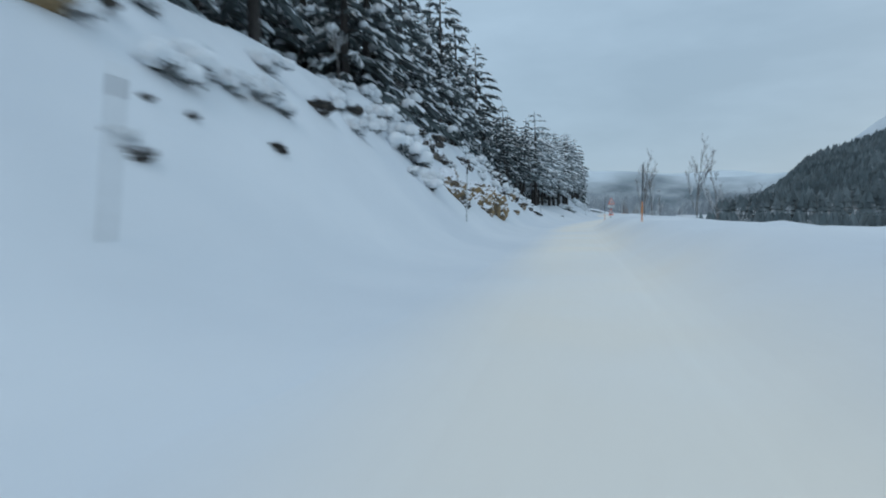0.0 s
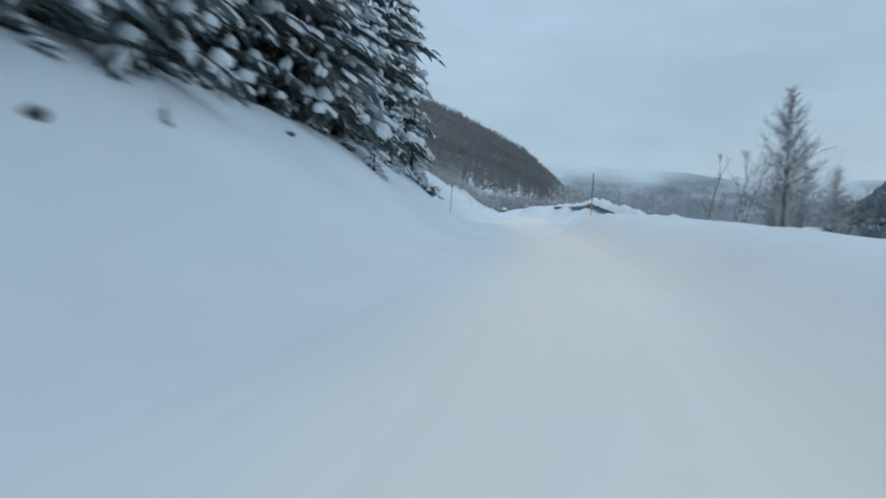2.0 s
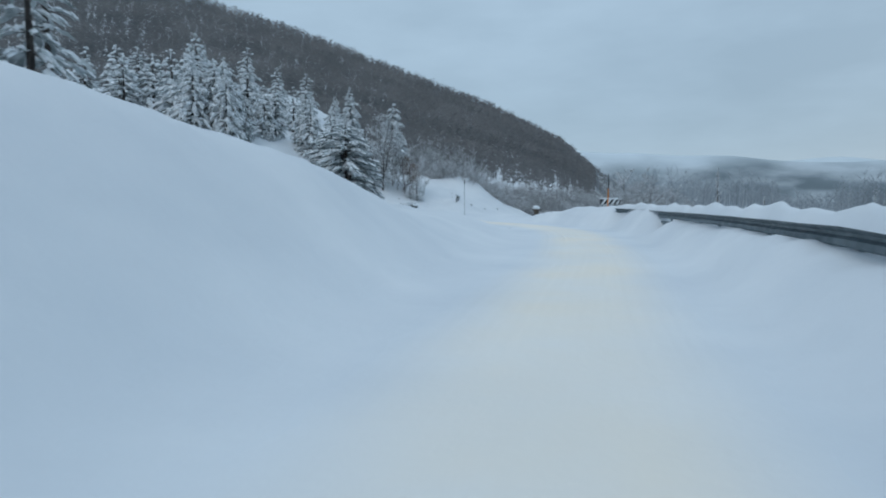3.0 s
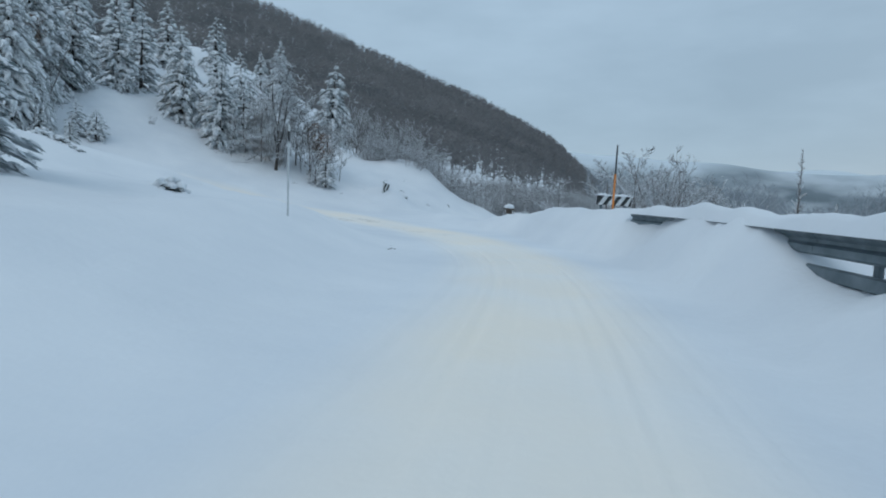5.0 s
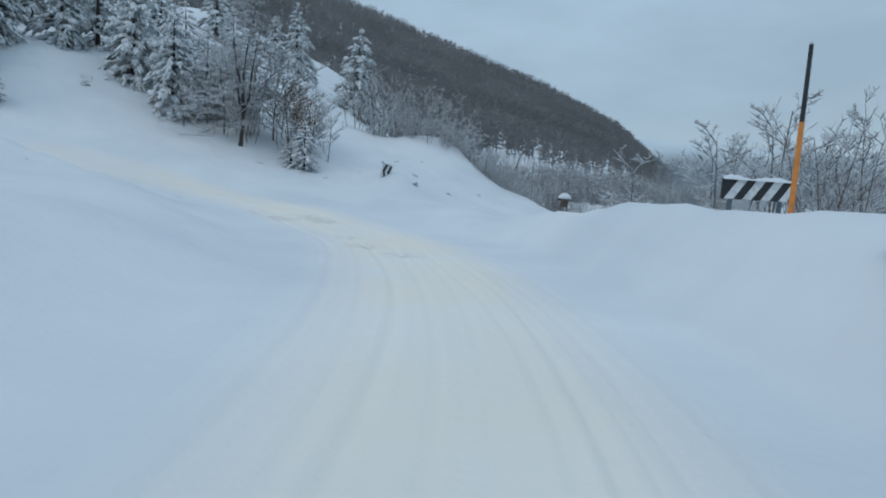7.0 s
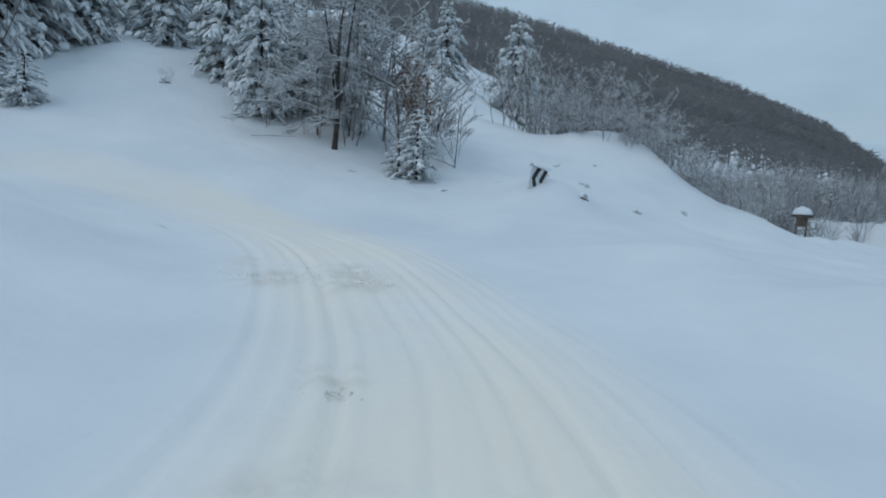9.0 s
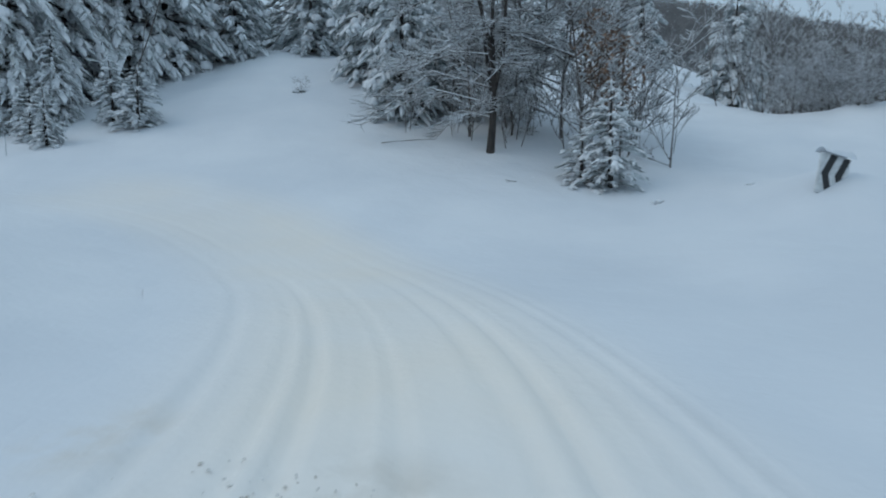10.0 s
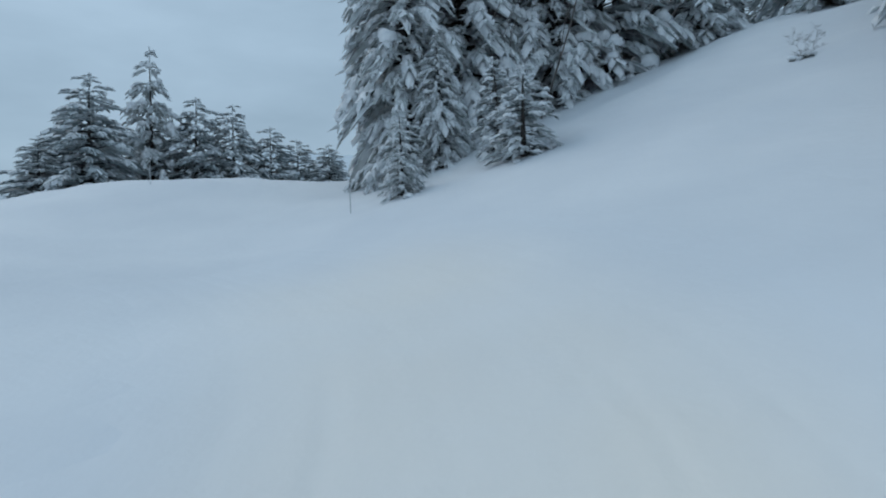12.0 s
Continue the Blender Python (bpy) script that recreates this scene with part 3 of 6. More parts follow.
def conifer_meshes(seed, height, radius, bare=0.1, whorls=14, per=6, droop=0.35, snow=1.0, shape=1.0, twigs=12, ragged=0.3, top_round=False, white=0.5, needles=None, reach=0.42, pads=2, span=(0.35, 0.6), fat=(0.07, 0.16)):
    """Trunk, needles and snow of a conifer, base at the origin."""
    rng = random.Random(seed)
    twig_reach = reach
    tv, tf, nv, nf, sv, sf = [], [], [], [], [], []
    lean = Vector((rng.uniform(-0.03, 0.03), rng.uniform(-0.03, 0.03), 0)) * height
    trunk = [Vector((0, 0, -0.25)), *(lean * (u * u) + Vector((0, 0, height * u)) for u in (0.0, 0.15, 0.4, 0.7, 1.0))]
    r0 = 0.014 * height + 0.03
    tube(tv, tf, trunk, [r0 * 1.3, r0 * 1.15, r0, r0 * 0.75, r0 * 0.42, 0.008], 7)
    for w in range(whorls):
        u = bare + (0.985 - bare) * ((w + rng.uniform(-0.25, 0.25)) / (whorls - 0.5))
        u = min(max(u, bare), 0.985)
        prof = (1 - (u - bare) / (1 - bare)) ** shape
        if top_round:
            q = (u - bare) / (1 - bare)
            prof = min(1.0, 0.55 + 1.6 * q) * max(0.0, 1 - q**2.6) ** 0.8 + 0.05
        reach = radius * prof * rng.uniform(0.85, 1.1) + 0.04 * radius
        base_az = rng.uniform(0, 6.28)
        cnt = max(3, int(per * (0.55 + 0.45 * prof) + 0.5))
        for k in range(cnt):
            an = base_az + 6.283 * k / cnt + rng.uniform(-0.35, 0.35)
            ln = reach * (1 + rng.uniform(-ragged, ragged * 0.6))
            out = Vector((math.cos(an), math.sin(an), 0))
            z0 = height * u + rng.uniform(-0.02, 0.02) * height
            lift = rng.uniform(0.0, 0.22) - (0.1 if u < 0.5 else -0.1)
            root = lean * (u * u) + Vector((0, 0, z0))
            spine = [root + out * ln * f + Vector((0, 0, ln * (lift * f - droop * f * f))) for f in (0.08, 0.36, 0.68, 1.0)]
            side = Vector((-out.y, out.x, 0)) * rng.uniform(-0.12, 0.12) * ln
            spine = [p + side * f for p, f in zip(spine, (0, 0.2, 0.6, 1.0))]
            if u < 0.5:
                tube(tv, tf, [root, spine[2]], [0.016 * ln + 0.006, 0.004], 3, False)
            needle_spray(nv, nf, spine, ln * twig_reach + 0.05 * radius, rng, max(6, int(twigs * (0.5 + 0.5 * prof))), 0.35, sv, sf, white)
            if rng.random() < snow:
                for q in range(1 if ln < 0.35 * radius else pads):
                    wide = ln * rng.uniform(*fat)
                    lo = 0.25 + 0.6 * (q + rng.random()) / pads
                    hi = min(1.03, lo + rng.uniform(*span))
                    bend = Vector((-out.y, out.x, 0)) * (rng.uniform(-0.32, 0.32) * ln * (0 if q == 0 else 1))
                    pts = []
                    for f in (lo, lo + (hi - lo) * 0.33, lo + (hi - lo) * 0.7, hi):
                        g = f * 3
                        i = min(int(g), 2)
                        pts.append(spine[i].lerp(spine[i + 1], g - i) + bend * f)
                    snow_pad(sv, sf, pts, [wide * 0.6, wide * 1.1, wide, wide * 0.35], wide * 0.75, rng, 3)
    tip = trunk[-1]
    for k in range(6):
        an = k * 1.05
        q = len(nv)
        o = Vector((math.cos(an), math.sin(an), 0)) * radius * 0.05
        nv.extend((tip - Vector((0, 0, 0.06 * height)), tip + o, tip + Vector((0, 0, 0.02 * height))))
        nf.append((q, q + 1, q + 2))
    return (mesh_from("trunk", tv, tf, [BARK]), mesh_from("needles", nv, nf, [needles or NEEDLES], smooth=False), mesh_from("snow", sv, sf, [TREE_SNOW]))


def finger(nv, nf, sv, sf, root, way, ln, wide, sag, rng, sides=4, white=0.8, spikes=4):
    """One side branch: a ragged brush of needles that sags at its tip, with rime and snow lying along its top."""
    way = way.normalized()
    flat = Vector((-way.y, way.x, 0))
    flat = flat.normalized() if flat.length > 1e-6 else Vector((1, 0, 0))
    over = way.cross(flat)
    if over.z < 0:
        over = -over
    q = len(nv)
    line = [root + way * ln * f - Vector((0, 0, sag * ln * f * f)) for f in (0.0, 0.32, 0.7, 1.0)]
    for p, w in zip(line[:3], (0.55, 1.0, 0.8)):
        for k in range(sides):
            an = 6.2832 * k / sides + rng.uniform(-0.35, 0.35)
            r = wide * w * rng.uniform(0.65, 1.3)
            nv.append(p + flat * math.cos(an) * r + over * math.sin(an) * r * 0.6)
    nv.append(line[3])
    for i in range(2):
        for k in range(sides):
            k2 = (k + 1) % sides
            nf.append((q + i * sides + k, q + i * sides + k2, q + (i + 1) * sides + k2, q + (i + 1) * sides + k))
    nf.extend((q + 2 * sides + k, q + 2 * sides + (k + 1) % sides, q + 3 * sides) for k in range(sides))
    for k in range(spikes):
        f = rng.uniform(0.25, 0.95)
        i = min(int(f * 3), 2)
        o = line[i].lerp(line[i + 1], f * 3 - i)
        out = (way * rng.uniform(0.3, 1.0) + flat * rng.uniform(-1.2, 1.2) - Vector((0, 0, rng.uniform(-0.2, 0.7)))).normalized() * wide * rng.uniform(1.4, 2.6)
        tw = flat.cross(out).normalized() * wide * 0.28
        q = len(nv)
        nv.extend((o - tw, o + tw, o + out))
        nf.append((q, q + 1, q + 2))
    if rng.random() < white:
        q = len(sv)
        lo, hi = rng.uniform(0.0, 0.3), rng.uniform(0.75, 1.02)
        for j in range(4):
            f = lo + (hi - lo) * j / 3
            i = min(int(f * 3), 2)
            p = line[i].lerp(line[i + 1], f * 3 - i)
            w = wide * (0.45, 0.95, 0.8, 0.3)[j] * rng.uniform(0.7, 1.2)
            sv.extend((p - flat * w + over * wide * 0.18, p + over * wide * rng.uniform(0.7, 1.05), p + flat * w + over * wide * 0.18))
        for j in range(3):
            a = q + 3 * j
            sf.extend(((a, a + 3, a + 4, a + 1), (a + 1, a + 4, a + 5, a + 2)))


def snow_clump(verts, faces, centre, radius, rng, lanes=7):
    """A rounded, uneven clump of snow that hangs over its twigs."""
    q = len(verts)
    lean = rng.uniform(0, 6.28)
    for out, up in ((0.75, -0.5), (1.0, -0.05), (0.8, 0.45), (0.4, 0.72)):
        for k in range(lanes):
            an = 6.2832 * k / lanes
            r = radius * out * rng.uniform(0.82, 1.15) * (1 + 0.22 * math.cos(2 * (an - lean)))
            verts.append(centre + Vector((math.cos(an) * r, math.sin(an) * r, up * radius * rng.uniform(0.8, 1.15))))
    for i in range(3):
        for k in range(lanes):
            a, b = q + i * lanes + k, q + i * lanes + (k + 1) % lanes
            faces.append((a, b, b + lanes, a + lanes))
    faces.append(tuple(q + 3 * lanes + k for k in range(lanes)))


def bough_tree_meshes(seed, height, radius, bare=0.05, whorls=16, per=7, droop=0.4, sag=0.35, fingers=6, long=0.42, fat=0.2, taper=1.0, dome=0.0, ragged=0.25, white=0.85, sides=4, spikes=4, lift=0.1, clots=0.0, needles=None):
    """Trunk, needles and snow of a conifer with full boughs, base at the origin; dome rounds off its top."""
    rng = random.Random(seed)
    tv, tf, nv, nf, sv, sf = [], [], [], [], [], []
    lean = Vector((rng.uniform(-0.03, 0.03), rng.uniform(-0.03, 0.03), 0)) * height
    trunk = [Vector((0, 0, -0.25)), *(lean * (u * u) + Vector((0, 0, height * u)) for u in (0.0, 0.15, 0.4, 0.7, 0.97))]
    r0 = 0.014 * height + 0.03
    tube(tv, tf, trunk, [r0 * 1.3, r0 * 1.15, r0, r0 * 0.75, r0 * 0.42, 0.008], 7)
    for w in range(whorls):
        q = min(max((w + rng.uniform(-0.25, 0.25)) / (whorls - 0.5), 0.0), 1.0)
        u = bare + (0.985 - bare) * q
        prof = (1 - q) ** taper * (1 - dome) + dome * min(1.0, 0.6 + 1.5 * q) * max(0.0, 1 - q**2.8) ** 0.75
        reach = radius * (prof * rng.uniform(0.88, 1.08) + 0.05)
        az = rng.uniform(0, 6.28)
        cnt = max(4, int(per * (0.5 + 0.5 * prof) + 0.5))
        for k in range(cnt):
            an = az + 6.2832 * k / cnt + rng.uniform(-0.3, 0.3)
            ln = reach * (1 + rng.uniform(-ragged, ragged * 0.5))
            out = Vector((math.cos(an), math.sin(an), 0))
            up = lift + rng.uniform(-0.08, 0.12) + (0.35 * q if dome < 0.5 else 0.25 * q)
            root = lean * (u * u) + Vector((0, 0, height * u + rng.uniform(-0.012, 0.012) * height))
            bend = Vector((-out.y, out.x, 0)) * rng.uniform(-0.12, 0.12)
            spine = [root + (out + bend * f) * ln * f + Vector((0, 0, ln * (up * f - droop * f * f))) for f in (0.05, 0.35, 0.68, 1.0)]
            if u < 0.6:
                tube(tv, tf, [root, spine[2]], [0.014 * ln + 0.006, 0.004], 3, False)
            n = max(2, int(fingers * (0.45 + 0.55 * prof) + rng.random()))
            for j in range(n):
                f = (0.12 + 0.8 * (j + rng.uniform(0.1, 0.9)) / n) * 3
                i = min(int(f), 2)
                o = spine[i].lerp(spine[i + 1], f - i)
                d = (spine[i + 1] - spine[i]).normalized()
                side = Vector((-d.y, d.x, 0)).normalized() * (1 if (j + k) % 2 else -1)
                way = d * rng.uniform(0.6, 1.1) + side * rng.uniform(0.25, 0.95) + Vector((0, 0, rng.uniform(-0.25, 0.18)))
                fl = ln * long * (1.15 - 0.18 * f) * rng.uniform(0.75, 1.25) + 0.009 * height
                finger(nv, nf, sv, sf, o, way, fl, fl * fat * rng.uniform(0.8, 1.25), sag * rng.uniform(0.5, 1.4), rng, sides, white, spikes)
            if rng.random() < clots:
                f = rng.uniform(1.4, 2.9)
                i = int(f)
                wide = (0.10 + 0.10 * rng.random()) * (0.5 * ln + 0.25 * radius)
                snow_clump(sv, sf, spine[i].lerp(spine[i + 1], f - i) + Vector((0, 0, 0.25 * wide)), wide, rng, 5)
            finger(nv, nf, sv, sf, spine[1], spine[3] - spine[1], (spine[3] - spine[1]).length * 1.12, ln * 0.075 + 0.004 * height, sag * 0.5, rng, sides, white, spikes)
    top = trunk[-1]
    finger(nv, nf, sv, sf, top - Vector((0, 0, 0.08 * height)), Vector((0.03, 0.02, 1)), 0.11 * height, 0.008 * height, 0.0, rng, 4, 0.5, 5)
    return (mesh_from("trunk", tv, tf, [BARK]), mesh_from("needles", nv, nf, [needles or NEEDLES], smooth=False), mesh_from("snow", sv, sf, [TREE_SNOW]))


def conifer(name, meshes, m, label, category, group, needles=None):
    root = thing(name, m, label, category, group)
    part("trunk", meshes[0], None, root)
    part("crown", meshes[1], None, root, kind="stuff")
    part("snow_load", meshes[2], None, root, "thick white snow lying on the boughs", "stuff")
    return root


def bare_tree_meshes(seed, height, spread=0.5, levels=4, trunks=1, frost=0.6, thick=0.011, first=0.25, fan=3, stem=0.6):
    """A leafless tree: limbs that fork down to twigs, and rime along their tops."""
    rng = random.Random(seed)
    tv, tf, sv, sf = [], [], [], []

    def limb(p, way, ln, r, level):
        n = 4 if level == 0 else (1 if level == levels else (3 if level == 1 else 2))
        pts, q, d = [p], p, way
        for i in range(n):
            wob = 0.10 if level == 0 else 0.24
            d = (d + Vector((rng.uniform(-wob, wob), rng.uniform(-wob, wob), rng.uniform(-0.06, 0.14)))).normalized()
            q = q + d * ln / n
            pts.append(q)
        radii = [r * (1 - 0.62 * i / n) for i in range(n + 1)]
        tube(tv, tf, pts, radii, 7 if level == 0 else (4 if level == 1 else 3), False)
        if level >= 1 and rng.random() < frost:
            up = Vector((0, 0, r * 0.8 + 0.0014 * height))
            tube(sv, sf, [a + up for a in pts], [k * 0.75 + 0.001 * height for k in radii], 3, False)
        if level < levels:
            kids = fan + (3 if level == 0 else 0) + rng.randint(0, 2)
            for k in range(kids):
                f = rng.uniform(first if level == 0 else 0.2, 1.0)
                i = min(int(f * n), n - 1)
                o = pts[i].lerp(pts[i + 1], f * n - i)
                an = rng.uniform(0, 6.28)
                tilt = rng.uniform(0.35, 0.8) * (1 + spread)
                side = Vector((math.cos(an), math.sin(an), 0))
                w2 = (d * math.cos(tilt) + side * math.sin(tilt) * (0.5 + spread) + Vector((0, 0, 0.2))).normalized()
                limb(o, w2, ln * rng.uniform(0.36, 0.58) * (1.1 - 0.45 * f), r * rng.uniform(0.34, 0.5) + 0.0006 * height, level + 1)

    for k in range(trunks):
        an = 6.28 * k / trunks + rng.uniform(0, 1)
        off = Vector((math.cos(an), math.sin(an), 0)) * (0.05 * height if trunks > 1 else 0)
        way = (Vector((0, 0, 1)) + off * rng.uniform(0.6, 2.0) / max(height, 0.1) * 4).normalized() if trunks > 1 else Vector((rng.uniform(-0.06, 0.06), rng.uniform(-0.06, 0.06), 1)).normalized()
        limb(off - Vector((0, 0, 0.1)), way, height * stem * rng.uniform(1.1, 1.35), thick * height * (1 if trunks == 1 else 0.65), 0)
    return (mesh_from("wood", tv, tf, [BARE_BARK]), mesh_from("rime", sv, sf, [TREE_SNOW]))


def bare_tree(name, meshes, m, label, category, group=""):
    root = thing(name, m, label, category, group)
    part("trunk", meshes[0], None, root)
    if len(meshes[1].polygons):
        part("rime", meshes[1], None, root, "white rime and snow along the twigs", "stuff")
    return root


def bush_meshes(seed, size, count=26, reach=0.36, clump=(0.11, 0.19), per=1, white=0.6):
    """A low evergreen bush weighed down by clumps of snow."""
    rng = random.Random(seed)
    nv, nf, sv, sf, tv, tf = [], [], [], [], [], []
    for k in range(count):
        an, el = rng.uniform(0, 6.28), rng.uniform(-0.1, 1.2)
        ln = size * rng.uniform(0.5, 1.0) * (1 - 0.25 * el)
        way = Vector((math.cos(an) * math.cos(el), math.sin(an) * math.cos(el), math.sin(el)))
        root = Vector((rng.uniform(-0.15, 0.15), rng.uniform(-0.15, 0.15), 0)) * size
        spine = [root + way * ln * f - Vector((0, 0, 0.28 * ln * f * f)) for f in (0.1, 0.4, 0.7, 1.0)]
        tube(tv, tf, spine[:3], [0.02 * size, 0.012 * size, 0.006 * size], 3, False)
        needle_spray(nv, nf, spine, reach * size, rng, 12, 0.5, sv, sf, white)
        for j in range(per):
            wide = size * rng.uniform(clump[0], clump[1])
            f = rng.uniform(1.2, 2.9)
            i = int(f)
            snow_clump(sv, sf, spine[i].lerp(spine[i + 1], f - i) + Vector((0, 0, 0.35 * wide)), wide, rng)
    return (mesh_from("stems", tv, tf, [BARK]), mesh_from("leaves", nv, nf, [NEEDLES], smooth=False), mesh_from("snow", sv, sf, [TREE_SNOW]))


def bush(meshes, m, label, group=""):
    root = thing("bush", m, label, "bush", group)
    part("stem", meshes[0], None, root)
    part("foliage", meshes[1], None, root, kind="stuff")
    part("snow_load", meshes[2], None, root, "clumped snow weighing on the twigs", "stuff")
    return root


def place(x, y, sink=0.05, turn=0.0, size=1.0, tilt=0.0):
    return pose(x, y, land_at(x, y) - sink, tilt, 0, turn) @ Matrix.Diagonal((size, size, size, 1))


def copy_scaled(ob, m):
    """A copy of a thing, also in another size."""
    loc, rot, size = m.decompose()
    kid = copy_thing(ob, Matrix.LocRotScale(loc, rot, None))
    kid.scale = size
    return kid


RNG = random.Random(11)

# pines of the roadside forest: dark, tall, bare below
PINE_LABEL = "tall dark pine with bare trunk and snow-laden boughs"
FIR_LABEL = "young fir thickly covered with fresh snow"
pine_kinds = [bough_tree_meshes(100 + k, 5.2 + 0.5 * (k % 3), 1.3 + 0.15 * (k % 2), bare=0.24 + 0.05 * (k % 3), whorls=11, per=6, droop=0.34, sag=0.3, fingers=9, long=0.25, fat=0.19, dome=0.7, ragged=0.45, white=0.35, sides=3, spikes=3) for k in range(5)]
lite_kinds = [conifer_meshes(160 + k, 5.4, 1.3, bare=0.02, whorls=10, per=6, droop=0.32, snow=0.6, twigs=8, ragged=0.45, top_round=True, white=0.6) for k in range(2)]
near_kinds = [bough_tree_meshes(258 + k, 7.5, 1.75, bare=0.01, whorls=27, per=9, droop=0.6, sag=0.6, fingers=20, long=0.18, fat=0.25, taper=0.62, dome=0.25, ragged=0.5, white=0.75, sides=3, spikes=5, lift=0.14, clots=0.5, needles=RIMED) for k in range(2)]
frost_pine_kinds = [bough_tree_meshes(150 + k, 5.4, 1.4, bare=0.26, whorls=11, per=6, droop=0.36, sag=0.3, fingers=9, long=0.25, fat=0.19, dome=0.7, ragged=0.45, white=0.75, sides=3, spikes=3, needles=DUSTED) for k in range(2)]
spruce_kinds = [bough_tree_meshes(200 + k, 4.6 + 0.4 * k, 1.4, bare=0.03, whorls=14, per=7, droop=0.45, sag=0.4, fingers=5, long=0.34, fat=0.2, taper=0.7, dome=0.15 + 0.15 * (k % 3), ragged=0.42, white=0.8, sides=3, spikes=3, clots=0.8, needles=FROSTED) for k in range(4)]
dark_kinds = [bough_tree_meshes(230 + k, 4.8 + 0.4 * k, 1.3, bare=0.05, whorls=13, per=7, droop=0.42, sag=0.4, fingers=8, long=0.27, fat=0.19, taper=0.75, dome=0.3, ragged=0.4, white=0.42, sides=3, spikes=3, clots=0.8) for k in range(3)]
great_kinds = [bough_tree_meshes(250 + k, 7.5, 2.15, bare=0.02, whorls=18, per=8, droop=0.48, sag=0.5, fingers=11, long=0.25, fat=0.23, taper=0.68, dome=0.3, ragged=0.48, white=0.78, sides=3, spikes=4, clots=0.7, needles=FROSTED) for k in range(2)]
fir_kinds = [bough_tree_meshes(300 + k, 3.0 + 0.3 * k, 0.9, bare=0.02, whorls=11, per=6, droop=0.42, sag=0.4, fingers=3.4, long=0.48, fat=0.22, taper=0.85, ragged=0.3, white=0.9, sides=3, spikes=3, needles=FROSTED) for k in range(4)]
round_kinds = [bough_tree_meshes(340 + k, 4.0, 1.5, bare=0.0, whorls=22, per=8, droop=0.35, sag=0.35, fingers=8, long=0.28, fat=0.2, taper=0.6, dome=0.5, ragged=0.45, white=0.75, sides=3, spikes=4, lift=0.2, needles=DUSTED) for k in range(2)]
bush_kinds = [bush_meshes(400 + k, 0.5) for k in range(4)]
mound_kinds = [bush_meshes(440 + k, 0.5, 15, 0.24, (0.16, 0.32), 2, 0.9) for k in range(3)]
thick_kinds = [bush_meshes(420 + k, 0.5, 80, 0.15, (0.035, 0.075), 3, 0.5) for k in range(3)]
bare_kinds = [bare_tree_meshes(500 + k, 3.0, 0.25 + 0.1 * (k % 3), 3, 1 if k % 2 else 2, fan=3) for k in range(6)]
tall_bare = [bare_tree_meshes(540 + k, 5.0, 0.02, 3, 1, first=0.12, thick=0.008, fan=4, stem=0.72) for k in range(3)]
rimed_kinds = [bare_tree_meshes(590 + k, 3.0, 0.75, 3, 3, frost=1.0, thick=0.007, first=0.02, fan=4, stem=0.5) for k in range(3)]
bend_kinds = [bare_tree_meshes(560 + k, 5.5, 0.7, 3, 1 if k else 2, frost=0.95, thick=0.0075, first=0.06, fan=5, stem=0.62) for k in range(3)]
thicket_kinds = [bare_tree_meshes(570 + k, 4.0, 0.35, 3, 2, frost=0.6, thick=0.006, first=0.08, fan=3, stem=0.62) for k in range(3)]


def poplar_meshes(seed, height, width, count=120):
    """A slim upright tree: one straight stem, short rising branches, longest near the foot, all rimed."""
    rng = random.Random(seed)
    tv, tf, sv, sf = [], [], [], []
    tube(tv, tf, [Vector((0, 0, -0.2)), Vector((0, 0, height * 0.4)), Vector((0.01 * height, 0, height))], [0.012 * height, 0.008 * height, 0.001 * height], 6, False)
    for k in range(count):
        u = 0.03 + 0.95 * (k + rng.random()) / count
        ln = width * (1 - u) ** 0.9 * rng.uniform(0.5, 1.1) + 0.02 * height
        an, el = rng.uniform(0, 6.28), rng.uniform(0.5, 1.1)
        way = Vector((math.cos(an) * math.cos(el), math.sin(an) * math.cos(el), math.sin(el)))
        root = Vector((0.01 * height * u, 0, height * u))
        tip = root + way * ln
        tube(tv, tf, [root, tip], [0.003 * height, 0.0012 * height], 3, False)
        tube(sv, sf, [root + Vector((0, 0, 0.004 * height)), tip], [0.003 * height, 0.002 * height], 3, False)
        for j in range(5):
            f = rng.uniform(0.25, 0.95)
            o = root.lerp(tip, f)
            w2 = (way + Vector((rng.uniform(-0.8, 0.8), rng.uniform(-0.8, 0.8), rng.uniform(-0.3, 0.6)))).normalized() * ln * rng.uniform(0.25, 0.5)
            tube(sv if j % 2 else tv, sf if j % 2 else tf, [o, o + w2], [0.002 * height, 0.001 * height], 3, False)
    return (mesh_from("wood", tv, tf, [BARE_BARK]), mesh_from("rime", sv, sf, [TREE_SNOW]))


poplar_kinds = [poplar_meshes(580, 5.0, 2.2, 170), poplar_meshes(581, 5.0, 0.55, 90)]

first_of = {}


def plant(kinds, k, family, x, y, size, turn, name, label, category, group, sink=0.08, tilt=0.0):
    m = place(x, y, sink, turn, size, tilt)
    key = (family, k)
    if key not in first_of:
        first_of[key] = True
        if family in ("bush", "thick", "mound"):
            ob = bush(kinds[k], m, label, group)
        elif family in ("bare", "poplar", "bend", "upright", "thicket", "rimed"):
            ob = bare_tree(name, kinds[k], m, label, category, group)
        else:
            ob = conifer(name, kinds[k], m, label, category, group)
        first_of[key] = ob
        return ob
    ob = copy_scaled(first_of[key], m)
    return tagged(ob, label, category, group)


